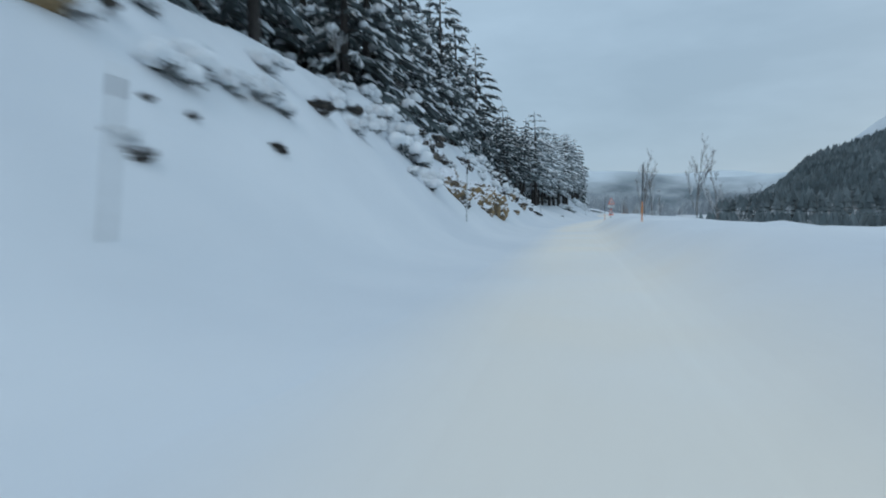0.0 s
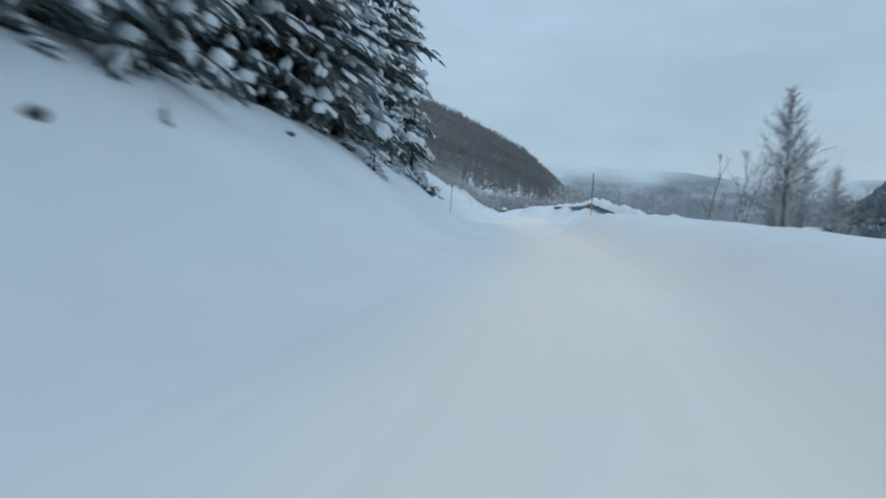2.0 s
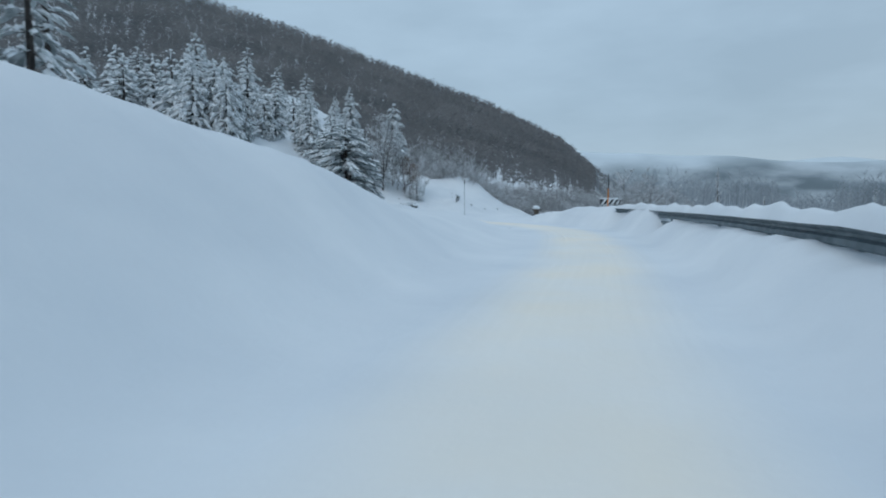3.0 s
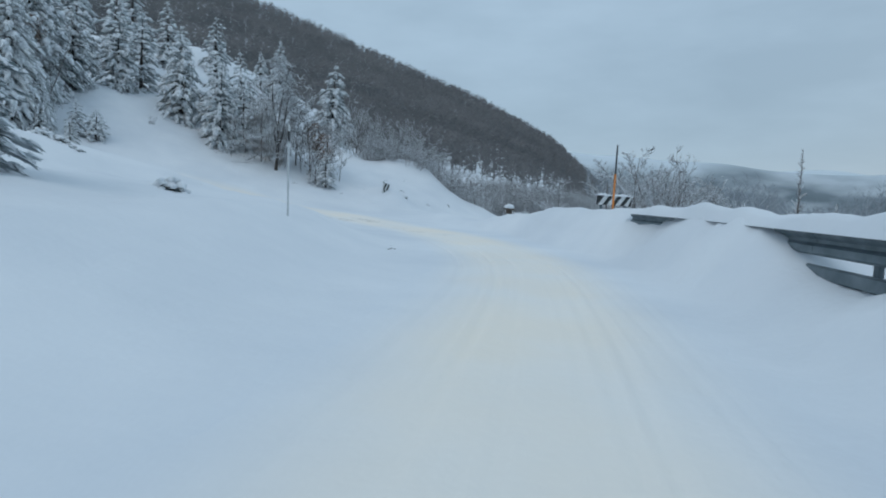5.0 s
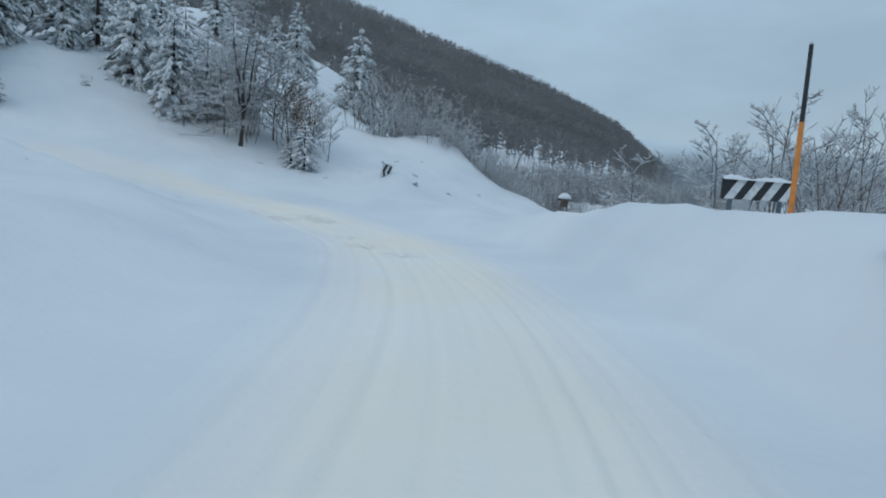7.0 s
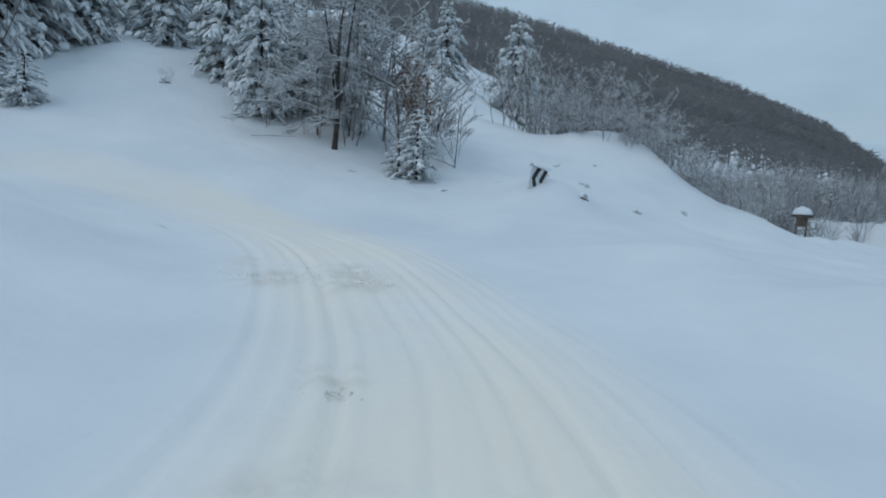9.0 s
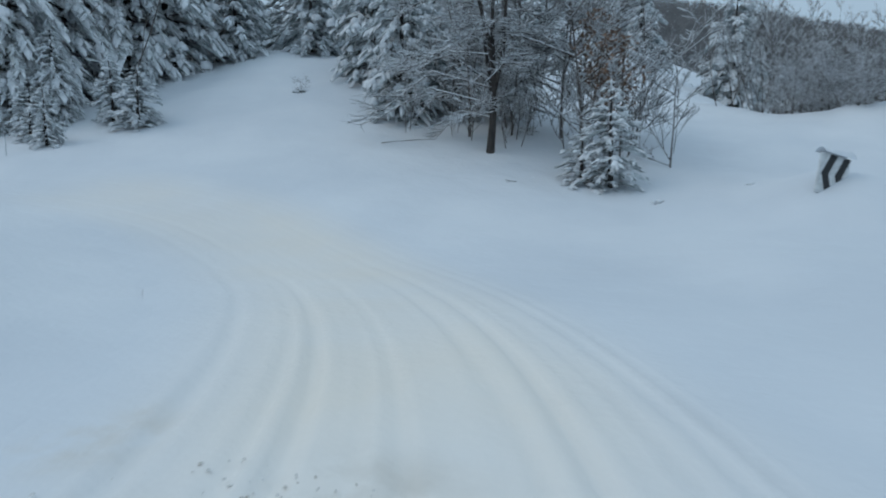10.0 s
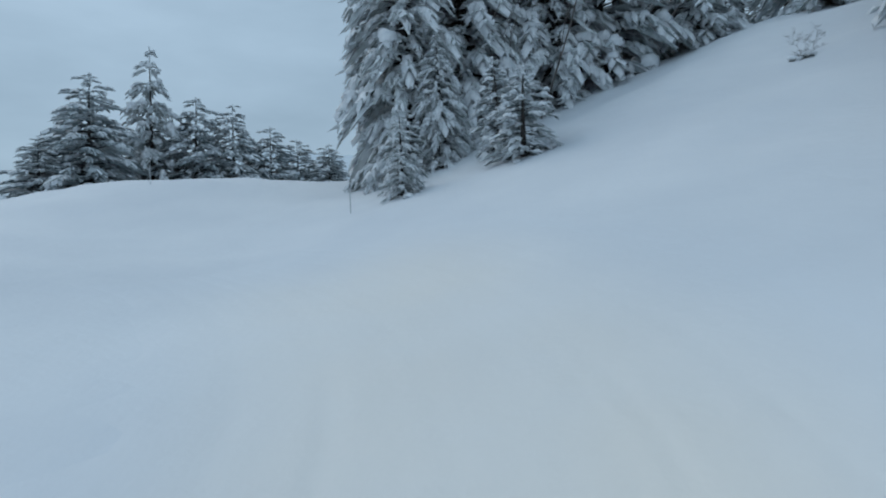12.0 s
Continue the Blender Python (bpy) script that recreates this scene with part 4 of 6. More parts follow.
# forest along the left bank
def forest():
    rng = random.Random(21)
    s = -2.0
    while s < 92:
        rows = 6 if 28 < s < 68 else 3
        crest = float(np.interp(s, (-5, 24, 30, 52, 60, 90), (4.6, 4.4, 3.9, 3.5, 3.6, 3.7)))
        for row in range(rows):
            d = crest + 0.25 + row * 1.5 + rng.uniform(-0.25, 0.5)
            x, y = beside(s + rng.uniform(-0.5, 0.5), d)
            pale = s > 68 and rng.random() < 0.22
            pine = rng.random() < (1.0 if 33 < s < 46 else (0.9 if 24 < s < 62 else 0.4))
            if s < 20 and rng.random() < 0.12:
                continue
            grow = rng.uniform(0.8, 1.15) * (0.9 if s < 24 else 1.0) * (1.0 if s < 62 else 0.92)
            if 25 < s < 37:
                grow *= float(np.interp(s, (25, 28, 33, 37), (0.9, 0.68, 0.8, 0.95)))
            if 38 < s < 50:
                grow *= 0.86
            if s > 69:
                pine = False
            if row >= 2:
                plant(lite_kinds, rng.randrange(2), "lite", x, y, grow, rng.uniform(0, 360), "pine_tree", PINE_LABEL, "pine tree", "roadside forest")
            elif pine and 27 < s < 60 and rng.random() < float(np.interp(s, (27, 35, 43), (0.1, 0.35, 0.9))):
                plant(frost_pine_kinds, rng.randrange(2), "frostpine", x, y, grow, rng.uniform(0, 360), "pine_tree", "tall pine with frosted pale crown above bare trunk", "pine tree", "roadside forest")
            elif pine:
                plant(pine_kinds, rng.randrange(5), "pine", x, y, grow, rng.uniform(0, 360), "pine_tree", PINE_LABEL, "pine tree", "roadside forest")
            elif pale:
                plant(spruce_kinds, rng.randrange(4), "spruce", x, y, grow, rng.uniform(0, 360), "spruce_tree", "dense spruce with boughs white with rime", "spruce tree", "roadside forest")
            else:
                plant(dark_kinds, rng.randrange(3), "dark", x, y, grow, rng.uniform(0, 360), "spruce_tree", "dense spruce with drooping boughs under heavy snow", "spruce tree", "roadside forest")
        s += rng.uniform(1.15, 1.55)


forest()


# bushes and small firs on the left bank
def bank_bushes():
    rng = random.Random(31)
    lab = "low roadside bush bent under clumps of snow"
    spots = [(47.2, 3.0, 1.7), (46.8, 3.3, 1.2), (71.4, 3.2, 0.95), (70.2, 3.4, 0.8), (69.0, 3.5, 0.7), (90.3, 2.9, 1.0), (89.3, 3.3, 1.25), (91.2, 3.5, 1.1), (96.6, 4.5, 1.7), (97.2, 4.9, 1.9), (95.8, 4.6, 2.0), (96.4, 5.4, 2.2), (95.3, 4.3, 1.9), (95.9, 4.2, 1.4), (95.0, 4.8, 2.4), (96.2, 4.9, 2.2), (97.0, 4.5, 1.2), (97.6, 5.5, 1.6), (101.6, 6.2, 1.4), (100.9, 6.4, 1.5)]
    spots += [(3.9, 3.0, 0.55), (4.3, 3.15, 0.6), (4.8, 3.1, 0.5), (5.3, 3.1, 0.55), (5.7, 3.0, 0.4), (3.2, 3.2, 0.5), (4.4, 3.6, 0.5), (6.2, 3.5, 0.5), (2.9, 2.5, 0.25), (4.9, 2.65, 0.18), (8.2, 3.4, 0.5), (9.0, 3.5, 0.4)]
    spots += [(10.2, 2.6, 0.6), (10.0, 2.5, 0.5), (10.35, 2.9, 0.8), (10.7, 3.1, 0.6), (9.9, 3.0, 0.8), (11.2, 2.7, 0.2), (9.6, 2.7, 0.3)]
    spots += [(24.6, 2.95, 1.0), (25.0, 3.3, 1.2), (25.8, 3.1, 0.9), (26.6, 3.1, 0.9), (24.0, 3.4, 1.0), (27.4, 3.0, 0.7), (22.2, 2.9, 0.35), (21.2, 2.75, 0.35), (22.6, 2.8, 0.3)]
    spots += [(8 + rng.uniform(0, 6), rng.uniform(3.0, 4.2), rng.uniform(0.35, 0.75)) for _ in range(12)]
    spots += [(rng.uniform(21, 30), rng.uniform(3.1, 4.2), rng.uniform(0.35, 0.8)) for _ in range(16)]
    spots += [(rng.uniform(72, 88), rng.uniform(3.3, 4.0), rng.uniform(0.3, 0.6)) for _ in range(14)]
    for s, d, size in spots:
        x, y = beside(s, d)
        k, turn = rng.randrange(4), rng.uniform(0, 360)
        if s < 12:
            plant(mound_kinds, k % 3, "mound", x, y, size * 1.35, turn, "bush", "low bush all but buried under a mound of snow", "bush", "bushes on the bank", sink=0.04)
        elif size > 1.1 and s > 60:
            plant(thick_kinds, k % 3, "thick", x, y, size, turn, "bush", "dense dark evergreen bush clotted with soft snow", "bush", "bushes on the bank", sink=0.06 * size)
        else:
            plant(bush_kinds, k, "bush", x, y, size, turn, "bush", lab, "bush", "bushes on the bank", sink=0.03 * size)
    for k in range(44):
        s = rng.uniform(18.5, 28.5)
        x, y = beside(s, rng.uniform(2.7, 3.9) - 0.06 * max(0.0, s - 24))
        plant(mound_kinds, k % 3, "mound", x, y, rng.uniform(0.35, 0.8), rng.uniform(0, 360), "bush", "low bush all but buried under a mound of snow", "bush", "snow mounds on the bank", sink=0.05)
    for k in range(20):
        s = rng.uniform(54, 59.5)
        x, y = beside(s, rng.uniform(3.1, 4.0))
        plant(mound_kinds, k % 3, "mound", x, y, rng.uniform(0.7, 1.15), rng.uniform(0, 360), "bush", "bush bowed under a thick mound of snow", "bush", "snow mounds on the bank", sink=0.06)
    clods = random.Random(63)
    for k in range(34):
        x, y = beside(clods.uniform(59.2, 65), clods.uniform(2.75, 3.75))
        plant(mound_kinds, k % 3, "mound", x, y, clods.uniform(0.4, 0.85), clods.uniform(0, 360), "bush", "low bush all but buried under a mound of snow", "bush", "snow mounds on the bank", sink=0.0)
    for k in range(70):
        s = rng.uniform(55.5, 68)
        x, y = beside(s, rng.uniform(2.5, 3.7))
        plant(mound_kinds, k % 3, "mound", x, y, rng.uniform(0.3, 0.75), rng.uniform(0, 360), "bush", "low bush all but buried under a mound of snow", "bush", "snow mounds on the bank", sink=0.05)
    for s, d, h in [(74.3, 2.85, 1.0), (73.4, 3.3, 0.5), (78.5, 2.9, 0.25), (84.5, 3.0, 0.8), (89.8, 3.2, 1.9), (88.6, 3.6, 2.1), (91.3, 3.3, 1.5), (92.4, 3.9, 1.9), (96.2, 5.3, 2.6), (95.4, 5.0, 2.4), (97.3, 5.6, 2.2), (94.6, 4.5, 2.4), (95.7, 4.7, 1.8), (96.6, 4.8, 1.9), (102.4, 6.6, 2.2), (101.4, 6.9, 2.6), (103.4, 7.4, 2.4), (68.5, 3.7, 1.6), (66.0, 3.8, 1.8), (27.8, 3.9, 1.1), (24.5, 4.2, 1.3), (35.5, 4.1, 0.9), (87.4, 3.4, 1.2)]:
        x, y = beside(s, d)
        plant(fir_kinds, rng.randrange(4), "fir", x, y, h / 3.3, rng.uniform(0, 360), "fir_tree", FIR_LABEL, "fir tree", "young firs", sink=0.04)
    for s, d, size in [(9.5, 3.9, 0.5), (13.5, 4.2, 0.45), (16, 4.3, 0.5), (86.5, 3.5, 0.55), (20.5, 4.3, 0.4)]:
        x, y = beside(s, d)
        plant(bare_kinds, rng.randrange(6), "bare", x, y, size, rng.uniform(0, 360), "bare_tree", "leafless shrub with rimed grey branches", "bare tree", "bare trees on the bank")


bank_bushes()


# trees of the hillside on the outside of the bend
def hillside():
    rng = random.Random(41)
    label = "snow-covered spruce standing on the white hillside"
    near = [(-5.5, 135.2, 7.2, 0.85), (-6.5, 136.8, 7.6, 1.0), (-6.4, 138.9, 7.2, 0.95), (-8.3, 137.2, 8.0, 1.0), (-7.7, 135.6, 7.4, 0.9), (-4.4, 135.6, 2.7, 0.95)]
    for k, (x, y, h, wide) in enumerate(near):
        ob = plant(near_kinds, k % 2, "near", x, y, h / 7.5, 77 * k, "spruce_tree", "tall dense spruce hung with soft snow above the bend", "spruce tree", "hillside trees", sink=0.12)
        ob.scale = (ob.scale[0] * wide, ob.scale[1] * wide, ob.scale[2])
    great = [(-6.4, 140.2, 6.6, 1.0), (-8.6, 138.4, 7.6, 1.0), (0.0, 142.7, 5.2, 0.85), (-0.6, 144.6, 5.2, 0.85), (2.5, 140.5, 4.7, 0.85), (-7.8, 142.6, 6.2, 0.95), (-5.8, 142.5, 4.6, 0.9), (-4.1, 144.5, 4.6, 0.95), (8.5, 164.6, 7.4, 0.95), (3.4, 165.2, 6.0, 0.9)]
    for k, (x, y, h, wide) in enumerate(great):
        ob = plant(great_kinds, k % 2, "great", x, y, h / 7.5, rng.uniform(0, 360), "spruce_tree", label, "spruce tree", "hillside trees", sink=0.12)
        ob.scale = (ob.scale[0] * wide, ob.scale[1] * wide, ob.scale[2])
    lower_slope = [(2.0, 141.9, 4.4, 1.0), (-2.4, 136.4, 1.6, 1.5), (-2.75, 134.5, 1.5, 1.0), (-4.2, 134.9, 1.4, 1.3), (-3.2, 136.3, 1.8, 1.1), (-3.6, 134.6, 0.9, 1.4), (-3.4, 146.5, 5.0, 1.1), (1.6, 144.8, 4.2, 1.1), (3.6, 141.5, 4.0, 1.1), (4.6, 141.9, 3.4, 1.2), (1.6, 165.6, 3.6, 1.0), (-1.5, 160, 5, 1.0), (-4.0, 155, 5, 1.0), (8.45, 138.1, 2.0, 1.25), (7.9, 138.2, 1.1, 1.7), (-8.6, 150, 6, 1.1), (-11, 146, 6.5, 1.1)]
    upper_slope = [(-10.5, 141, 7.5, 1.1), (-6.5, 151, 5.2, 1.1), (-2.2, 151.5, 4.6, 1.1), (1.8, 152.5, 4.2, 1.1), (-12, 153, 6, 1.1), (-7.5, 158, 6, 1.1), (-13, 160, 7, 1.1), (-12, 146.5, 6.0, 1.2), (-14.5, 149.5, 6.2, 1.2), (-16.5, 148, 6.0, 1.2), (-18, 151.5, 6.4, 1.2), (-17, 154, 6.0, 1.2), (-20.5, 150, 6.5, 1.2), (-12.5, 152, 5.4, 1.2), (24.5, 168, 3.8, 1.0), (17.5, 160.5, 3.4, 0.9)]
    for x, y, h, wide in lower_slope + upper_slope:
        k = rng.randrange(4)
        ob = plant(spruce_kinds, k, "spruce", x, y, h / (4.6 + 0.4 * k), rng.uniform(0, 360), "spruce_tree", label, "spruce tree", "hillside trees", sink=0.12)
        ob.scale = (ob.scale[0] * wide, ob.scale[1] * wide, ob.scale[2])
    # leafless trees at the foot of the slope
    bl = "leafless tree with dark trunk and snow on every branch"
    for x, y, h in [(5.5, 140.5, 5.6), (6.7, 140.6, 5.2), (4.9, 139.6, 4.8), (7.6, 139.4, 4.6), (8.4, 138.9, 3.2), (8.1, 140.6, 4.6), (5.6, 140.9, 5.2), (9.2, 139.6, 2.4), (6.9, 141.4, 4.4), (3.9, 140.6, 4.4)]:
        plant(bend_kinds, rng.randrange(3), "bend", x, y, h / 5.5, rng.uniform(0, 360), "bare_tree", bl, "bare tree", "bare trees at the bend")
    for k in range(16):
        x, y = rng.uniform(3.2, 9.0), rng.uniform(139.0, 142.0)
        plant(thicket_kinds, rng.randrange(3), "thicket", x, y, rng.uniform(1.8, 3.4) / 4.0, rng.uniform(0, 360), "bare_tree", "rimed leafless shrub among the trees at the bend", "bare tree", "bare trees at the bend")
    for k in range(95):
        u = rng.random()
        x = 10.5 + 20 * u + rng.uniform(-1.5, 2)
        y = 146 + 16 * u + rng.uniform(0, 12) * (0.5 + u)
        if abs(x - 24) < 1.4 and y < 157:
            continue
        h = rng.uniform(2.4, 4.4)
        plant(thicket_kinds, rng.randrange(3), "thicket", x, y, h / 4.0, rng.uniform(0, 360), "bare_tree", "thin rimed leafless tree in a slope thicket", "bare tree", "thicket on the slope")
    for k in range(30):
        u = (k + rng.random()) / 30
        x = 10.6 + 9.4 * u
        y = float(np.interp(x, (10.6, 13, 16, 20), (146.2, 145.6, 146.6, 146.2))) + rng.uniform(-0.7, 1.8)
        h = rng.uniform(1.6, 2.8) * (0.85 if x > 17 else 1.0)
        plant(rimed_kinds, rng.randrange(3), "rimed", x, y, h / 3.0, rng.uniform(0, 360), "bare_tree", "dense leafless shrub white with rime on the slope", "bare tree", "rimed shrubs on the shoulder")
    slim = random.Random(52)
    for k in range(16):
        x = 9.2 + 5.0 * (k + slim.random()) / 16
        plant(thicket_kinds, k % 3, "thicket", x, 147.2 + slim.uniform(0, 2.2), slim.uniform(2.8, 4.2) * (1.0 if x < 12 else 0.8) / 4.0, slim.uniform(0, 360), "bare_tree", "thin rimed leafless tree in a slope thicket", "bare tree", "thicket on the slope")
    for x, y, size in [(9.3, 137.7, 0.5), (12.8, 138.4, 0.6), (13.5, 139.2, 0.5), (10.6, 139.0, 0.45), (-1.1, 140.6, 0.6), (0.2, 140.3, 0.3), (7.0, 138.0, 0.35), (14.4, 140, 0.5), (16, 142, 0.55), (11.8, 141, 0.5), (4.3, 127.2, 0.35), (0.9, 140.4, 0.3), (0.5, 138.7, 0.25), (12.1, 142.5, 0.5), (13.3, 143.4, 0.4), (12.9, 141.1, 0.6), (6.3, 137.6, 0.3), (3.4, 114.7, 1.3), (4.83, 121.2, 0.5)]:
        k, turn = rng.randrange(4), rng.uniform(0, 360)
        if size > 1.1:
            plant(thick_kinds, k % 3, "thick", x, y, size, turn, "bush", "dense dark evergreen bush clotted with soft snow", "bush", "bushes on the slope")
        else:
            plant(bush_kinds, k, "bush", x, y, size, turn, "bush", "small dark bush poking out of deep snow", "bush", "bushes on the slope")
    for x, y, size in [(5.72, 117.55, 1.1), (5.5, 118.3, 0.9), (-0.2, 125.9, 1.1), (0.4, 125.6, 0.9), (0.95, 125.4, 0.7)]:
        plant(bush_kinds, rng.randrange(4), "bush", x, y, size, rng.uniform(0, 360), "bush", "small dark bush poking out of deep snow", "bush", "bushes on the slope")
    for k, (x, y, h) in enumerate([(2.8, 114.3, 3.4), (3.25, 115.1, 2.9), (2.2, 115.3, 3.3)]):
        plant(round_kinds, k % 2, "round", x, y, h / 4.0, 70 * k, "pine_tree", "bushy young pine furred with rime beside the road", "pine tree", "young pines by the road")
    for x, y, h in [(3.6, 114.4, 1.6), (3.4, 115.6, 1.8), (-1.1, 140.65, 0.7)]:
        plant(rimed_kinds, rng.randrange(3), "rimed", x, y, h / 3.0, rng.uniform(0, 360), "bare_tree", "twiggy brown shrub furred with rime at the bend", "bare tree", "bare trees at the bend")
    # firs inside the bend, seen against the sky
    inside = [(-13.2, 127.2, 4.5, 0.9), (-14.6, 126.6, 4.1, 0.95), (-15.0, 129.9, 4.5, 0.9), (-15.2, 131.1, 4.4, 0.9), (-16.0, 132.3, 3.8, 0.95), (-17.0, 133.3, 3.3, 1.1), (-16.4, 128.2, 3.9, 1.0), (-12.9, 126.0, 2.4, 1.1), (-17.5, 131.6, 3.2, 1.0), (-16.0, 134.4, 2.6, 1.1), (-18.0, 134.6, 2.6, 1.1)]
    for k, (x, y, h, wide) in enumerate(inside):
        ob = plant(round_kinds, k % 2, "round", x, y, h / 4.0, rng.uniform(0, 360), "pine_tree", "dense conifer dusted with snow behind the bank", "pine tree", "firs inside the bend", sink=0.15)
        ob.scale = (ob.scale[0] * wide, ob.scale[1] * wide, ob.scale[2])
    for x, y, top, wide in [(-14.9, 128.6, 6.0, 0.75)]:
        ob = plant(great_kinds, 0, "great", x, y, top / 7.5, rng.uniform(0, 360), "spruce_tree", "dark spruce dusted with snow behind the snow bank", "spruce tree", "firs inside the bend", sink=0.15)
        ob.scale = (ob.scale[0] * wide, ob.scale[1] * wide, ob.scale[2])
    # firs above the left bank
    for k in range(18):
        s, d = rng.uniform(90, 103), rng.uniform(7.5, 17)
        x, y = beside(s, d)
        kk = rng.randrange(4)
        plant(spruce_kinds, kk, "spruce", x, y, rng.uniform(0.7, 1.15), rng.uniform(0, 360), "spruce_tree", label, "spruce tree", "trees above the bank", sink=0.15)


hillside()


def spreading_tree(x, y, height, turn):
    """A leafless tree whose long, level branches sag under snow, longest towards one side."""
    rng = random.Random(45)
    root = thing("bare_tree", place(x, y, 0.1, turn), "broad leafless tree, dark trunk, level branches lined with snow", "bare tree", "bare trees at the bend")
    tv, tf, wv, wf, sv, sf = [], [], [], [], [], []
    stem = [Vector((0.10 * height * u * u + 0.05 * math.sin(9 * u), 0.05 * math.sin(7 * u), height * u - 0.1)) for u in (0, 0.06, 0.12, 0.2, 0.3, 0.4, 0.5, 0.62, 0.75, 1.0)]
    tube(tv, tf, stem, [0.105, 0.085, 0.076, 0.07, 0.055, 0.046, 0.038, 0.03, 0.02, 0.008], 9)
    for root_u, lean_x, lean_y, up in ((0.14, -0.5, 0.25, 0.55), (0.22, 0.75, -0.2, 0.6), (0.3, -0.3, -0.5, 0.5)):
        o = Vector((0.10 * height * root_u**2 + 0.05 * math.sin(9 * root_u), 0.05 * math.sin(7 * root_u), height * root_u - 0.1))
        fork = [o + Vector((lean_x * f**0.8 + 0.05 * math.sin(8 * f), lean_y * f**0.8, height * up * f)) for f in (0, 0.2, 0.45, 0.7, 1.0)]
        tube(tv, tf, fork, [0.052, 0.042, 0.034, 0.024, 0.008], 7)

    def line(points, r):
        tube(wv, wf, points, [r, r * 0.75, r * 0.4][:len(points)], 3, False)
        up = Vector((0, 0, r * 0.8 + 0.003))
        tube(sv, sf, [p + up for p in points], [r * 0.7 + 0.004, r * 0.6 + 0.004, r * 0.3 + 0.003][:len(points)], 3, False)

    for k in range(56):
        u = 0.14 + 0.84 * (k + rng.random()) / 56
        an = rng.uniform(0, 6.28)
        out = Vector((math.cos(an), math.sin(an), 0))
        ln = (2.2 - 1.3 * u) * rng.uniform(0.6, 1.05) * (1.0 - 0.3 * math.cos(an))
        o = Vector((0.10 * height * u * u, 0, height * u - 0.1))
        mid = o + out * ln * 0.5 + Vector((0, 0, ln * rng.uniform(0.05, 0.3)))
        end = o + out * ln + Vector((0, 0, ln * rng.uniform(-0.25, 0.2)))
        line([o, mid, end], 0.007 + 0.0045 * ln * (1 - u))
        for j in range(18):
            f = rng.uniform(0.15, 1.0)
            p = o.lerp(mid, f * 2) if f < 0.5 else mid.lerp(end, f * 2 - 1)
            side = Vector((-out.y, out.x, 0)) * rng.choice((-1, 1))
            way = (out * rng.uniform(0.3, 1.0) + side * rng.uniform(0.4, 1.0) + Vector((0, 0, rng.uniform(-0.3, 0.35)))).normalized()
            tl = ln * rng.uniform(0.18, 0.4)
            e = p + way * tl - Vector((0, 0, 0.15 * tl))
            line([p, e], 0.006)
            for q in range(6):
                g = p.lerp(e, rng.uniform(0.2, 1.0))
                w2 = (way + Vector((rng.uniform(-0.9, 0.9), rng.uniform(-0.9, 0.9), rng.uniform(-0.6, 0.4)))).normalized() * tl * rng.uniform(0.25, 0.55)
                line([g, g + w2], 0.003)
    part("trunk", mesh_from("trunk", tv, tf, [BARK]), None, root)
    part("branchwork", mesh_from("branchwork", wv, wf, [BARK]), None, root, kind="stuff")
    part("rime", mesh_from("rime", sv, sf, [TREE_SNOW]), None, root, "white snow along every branch", "stuff")


spreading_tree(5.75, 138.85, 6.2, -10)


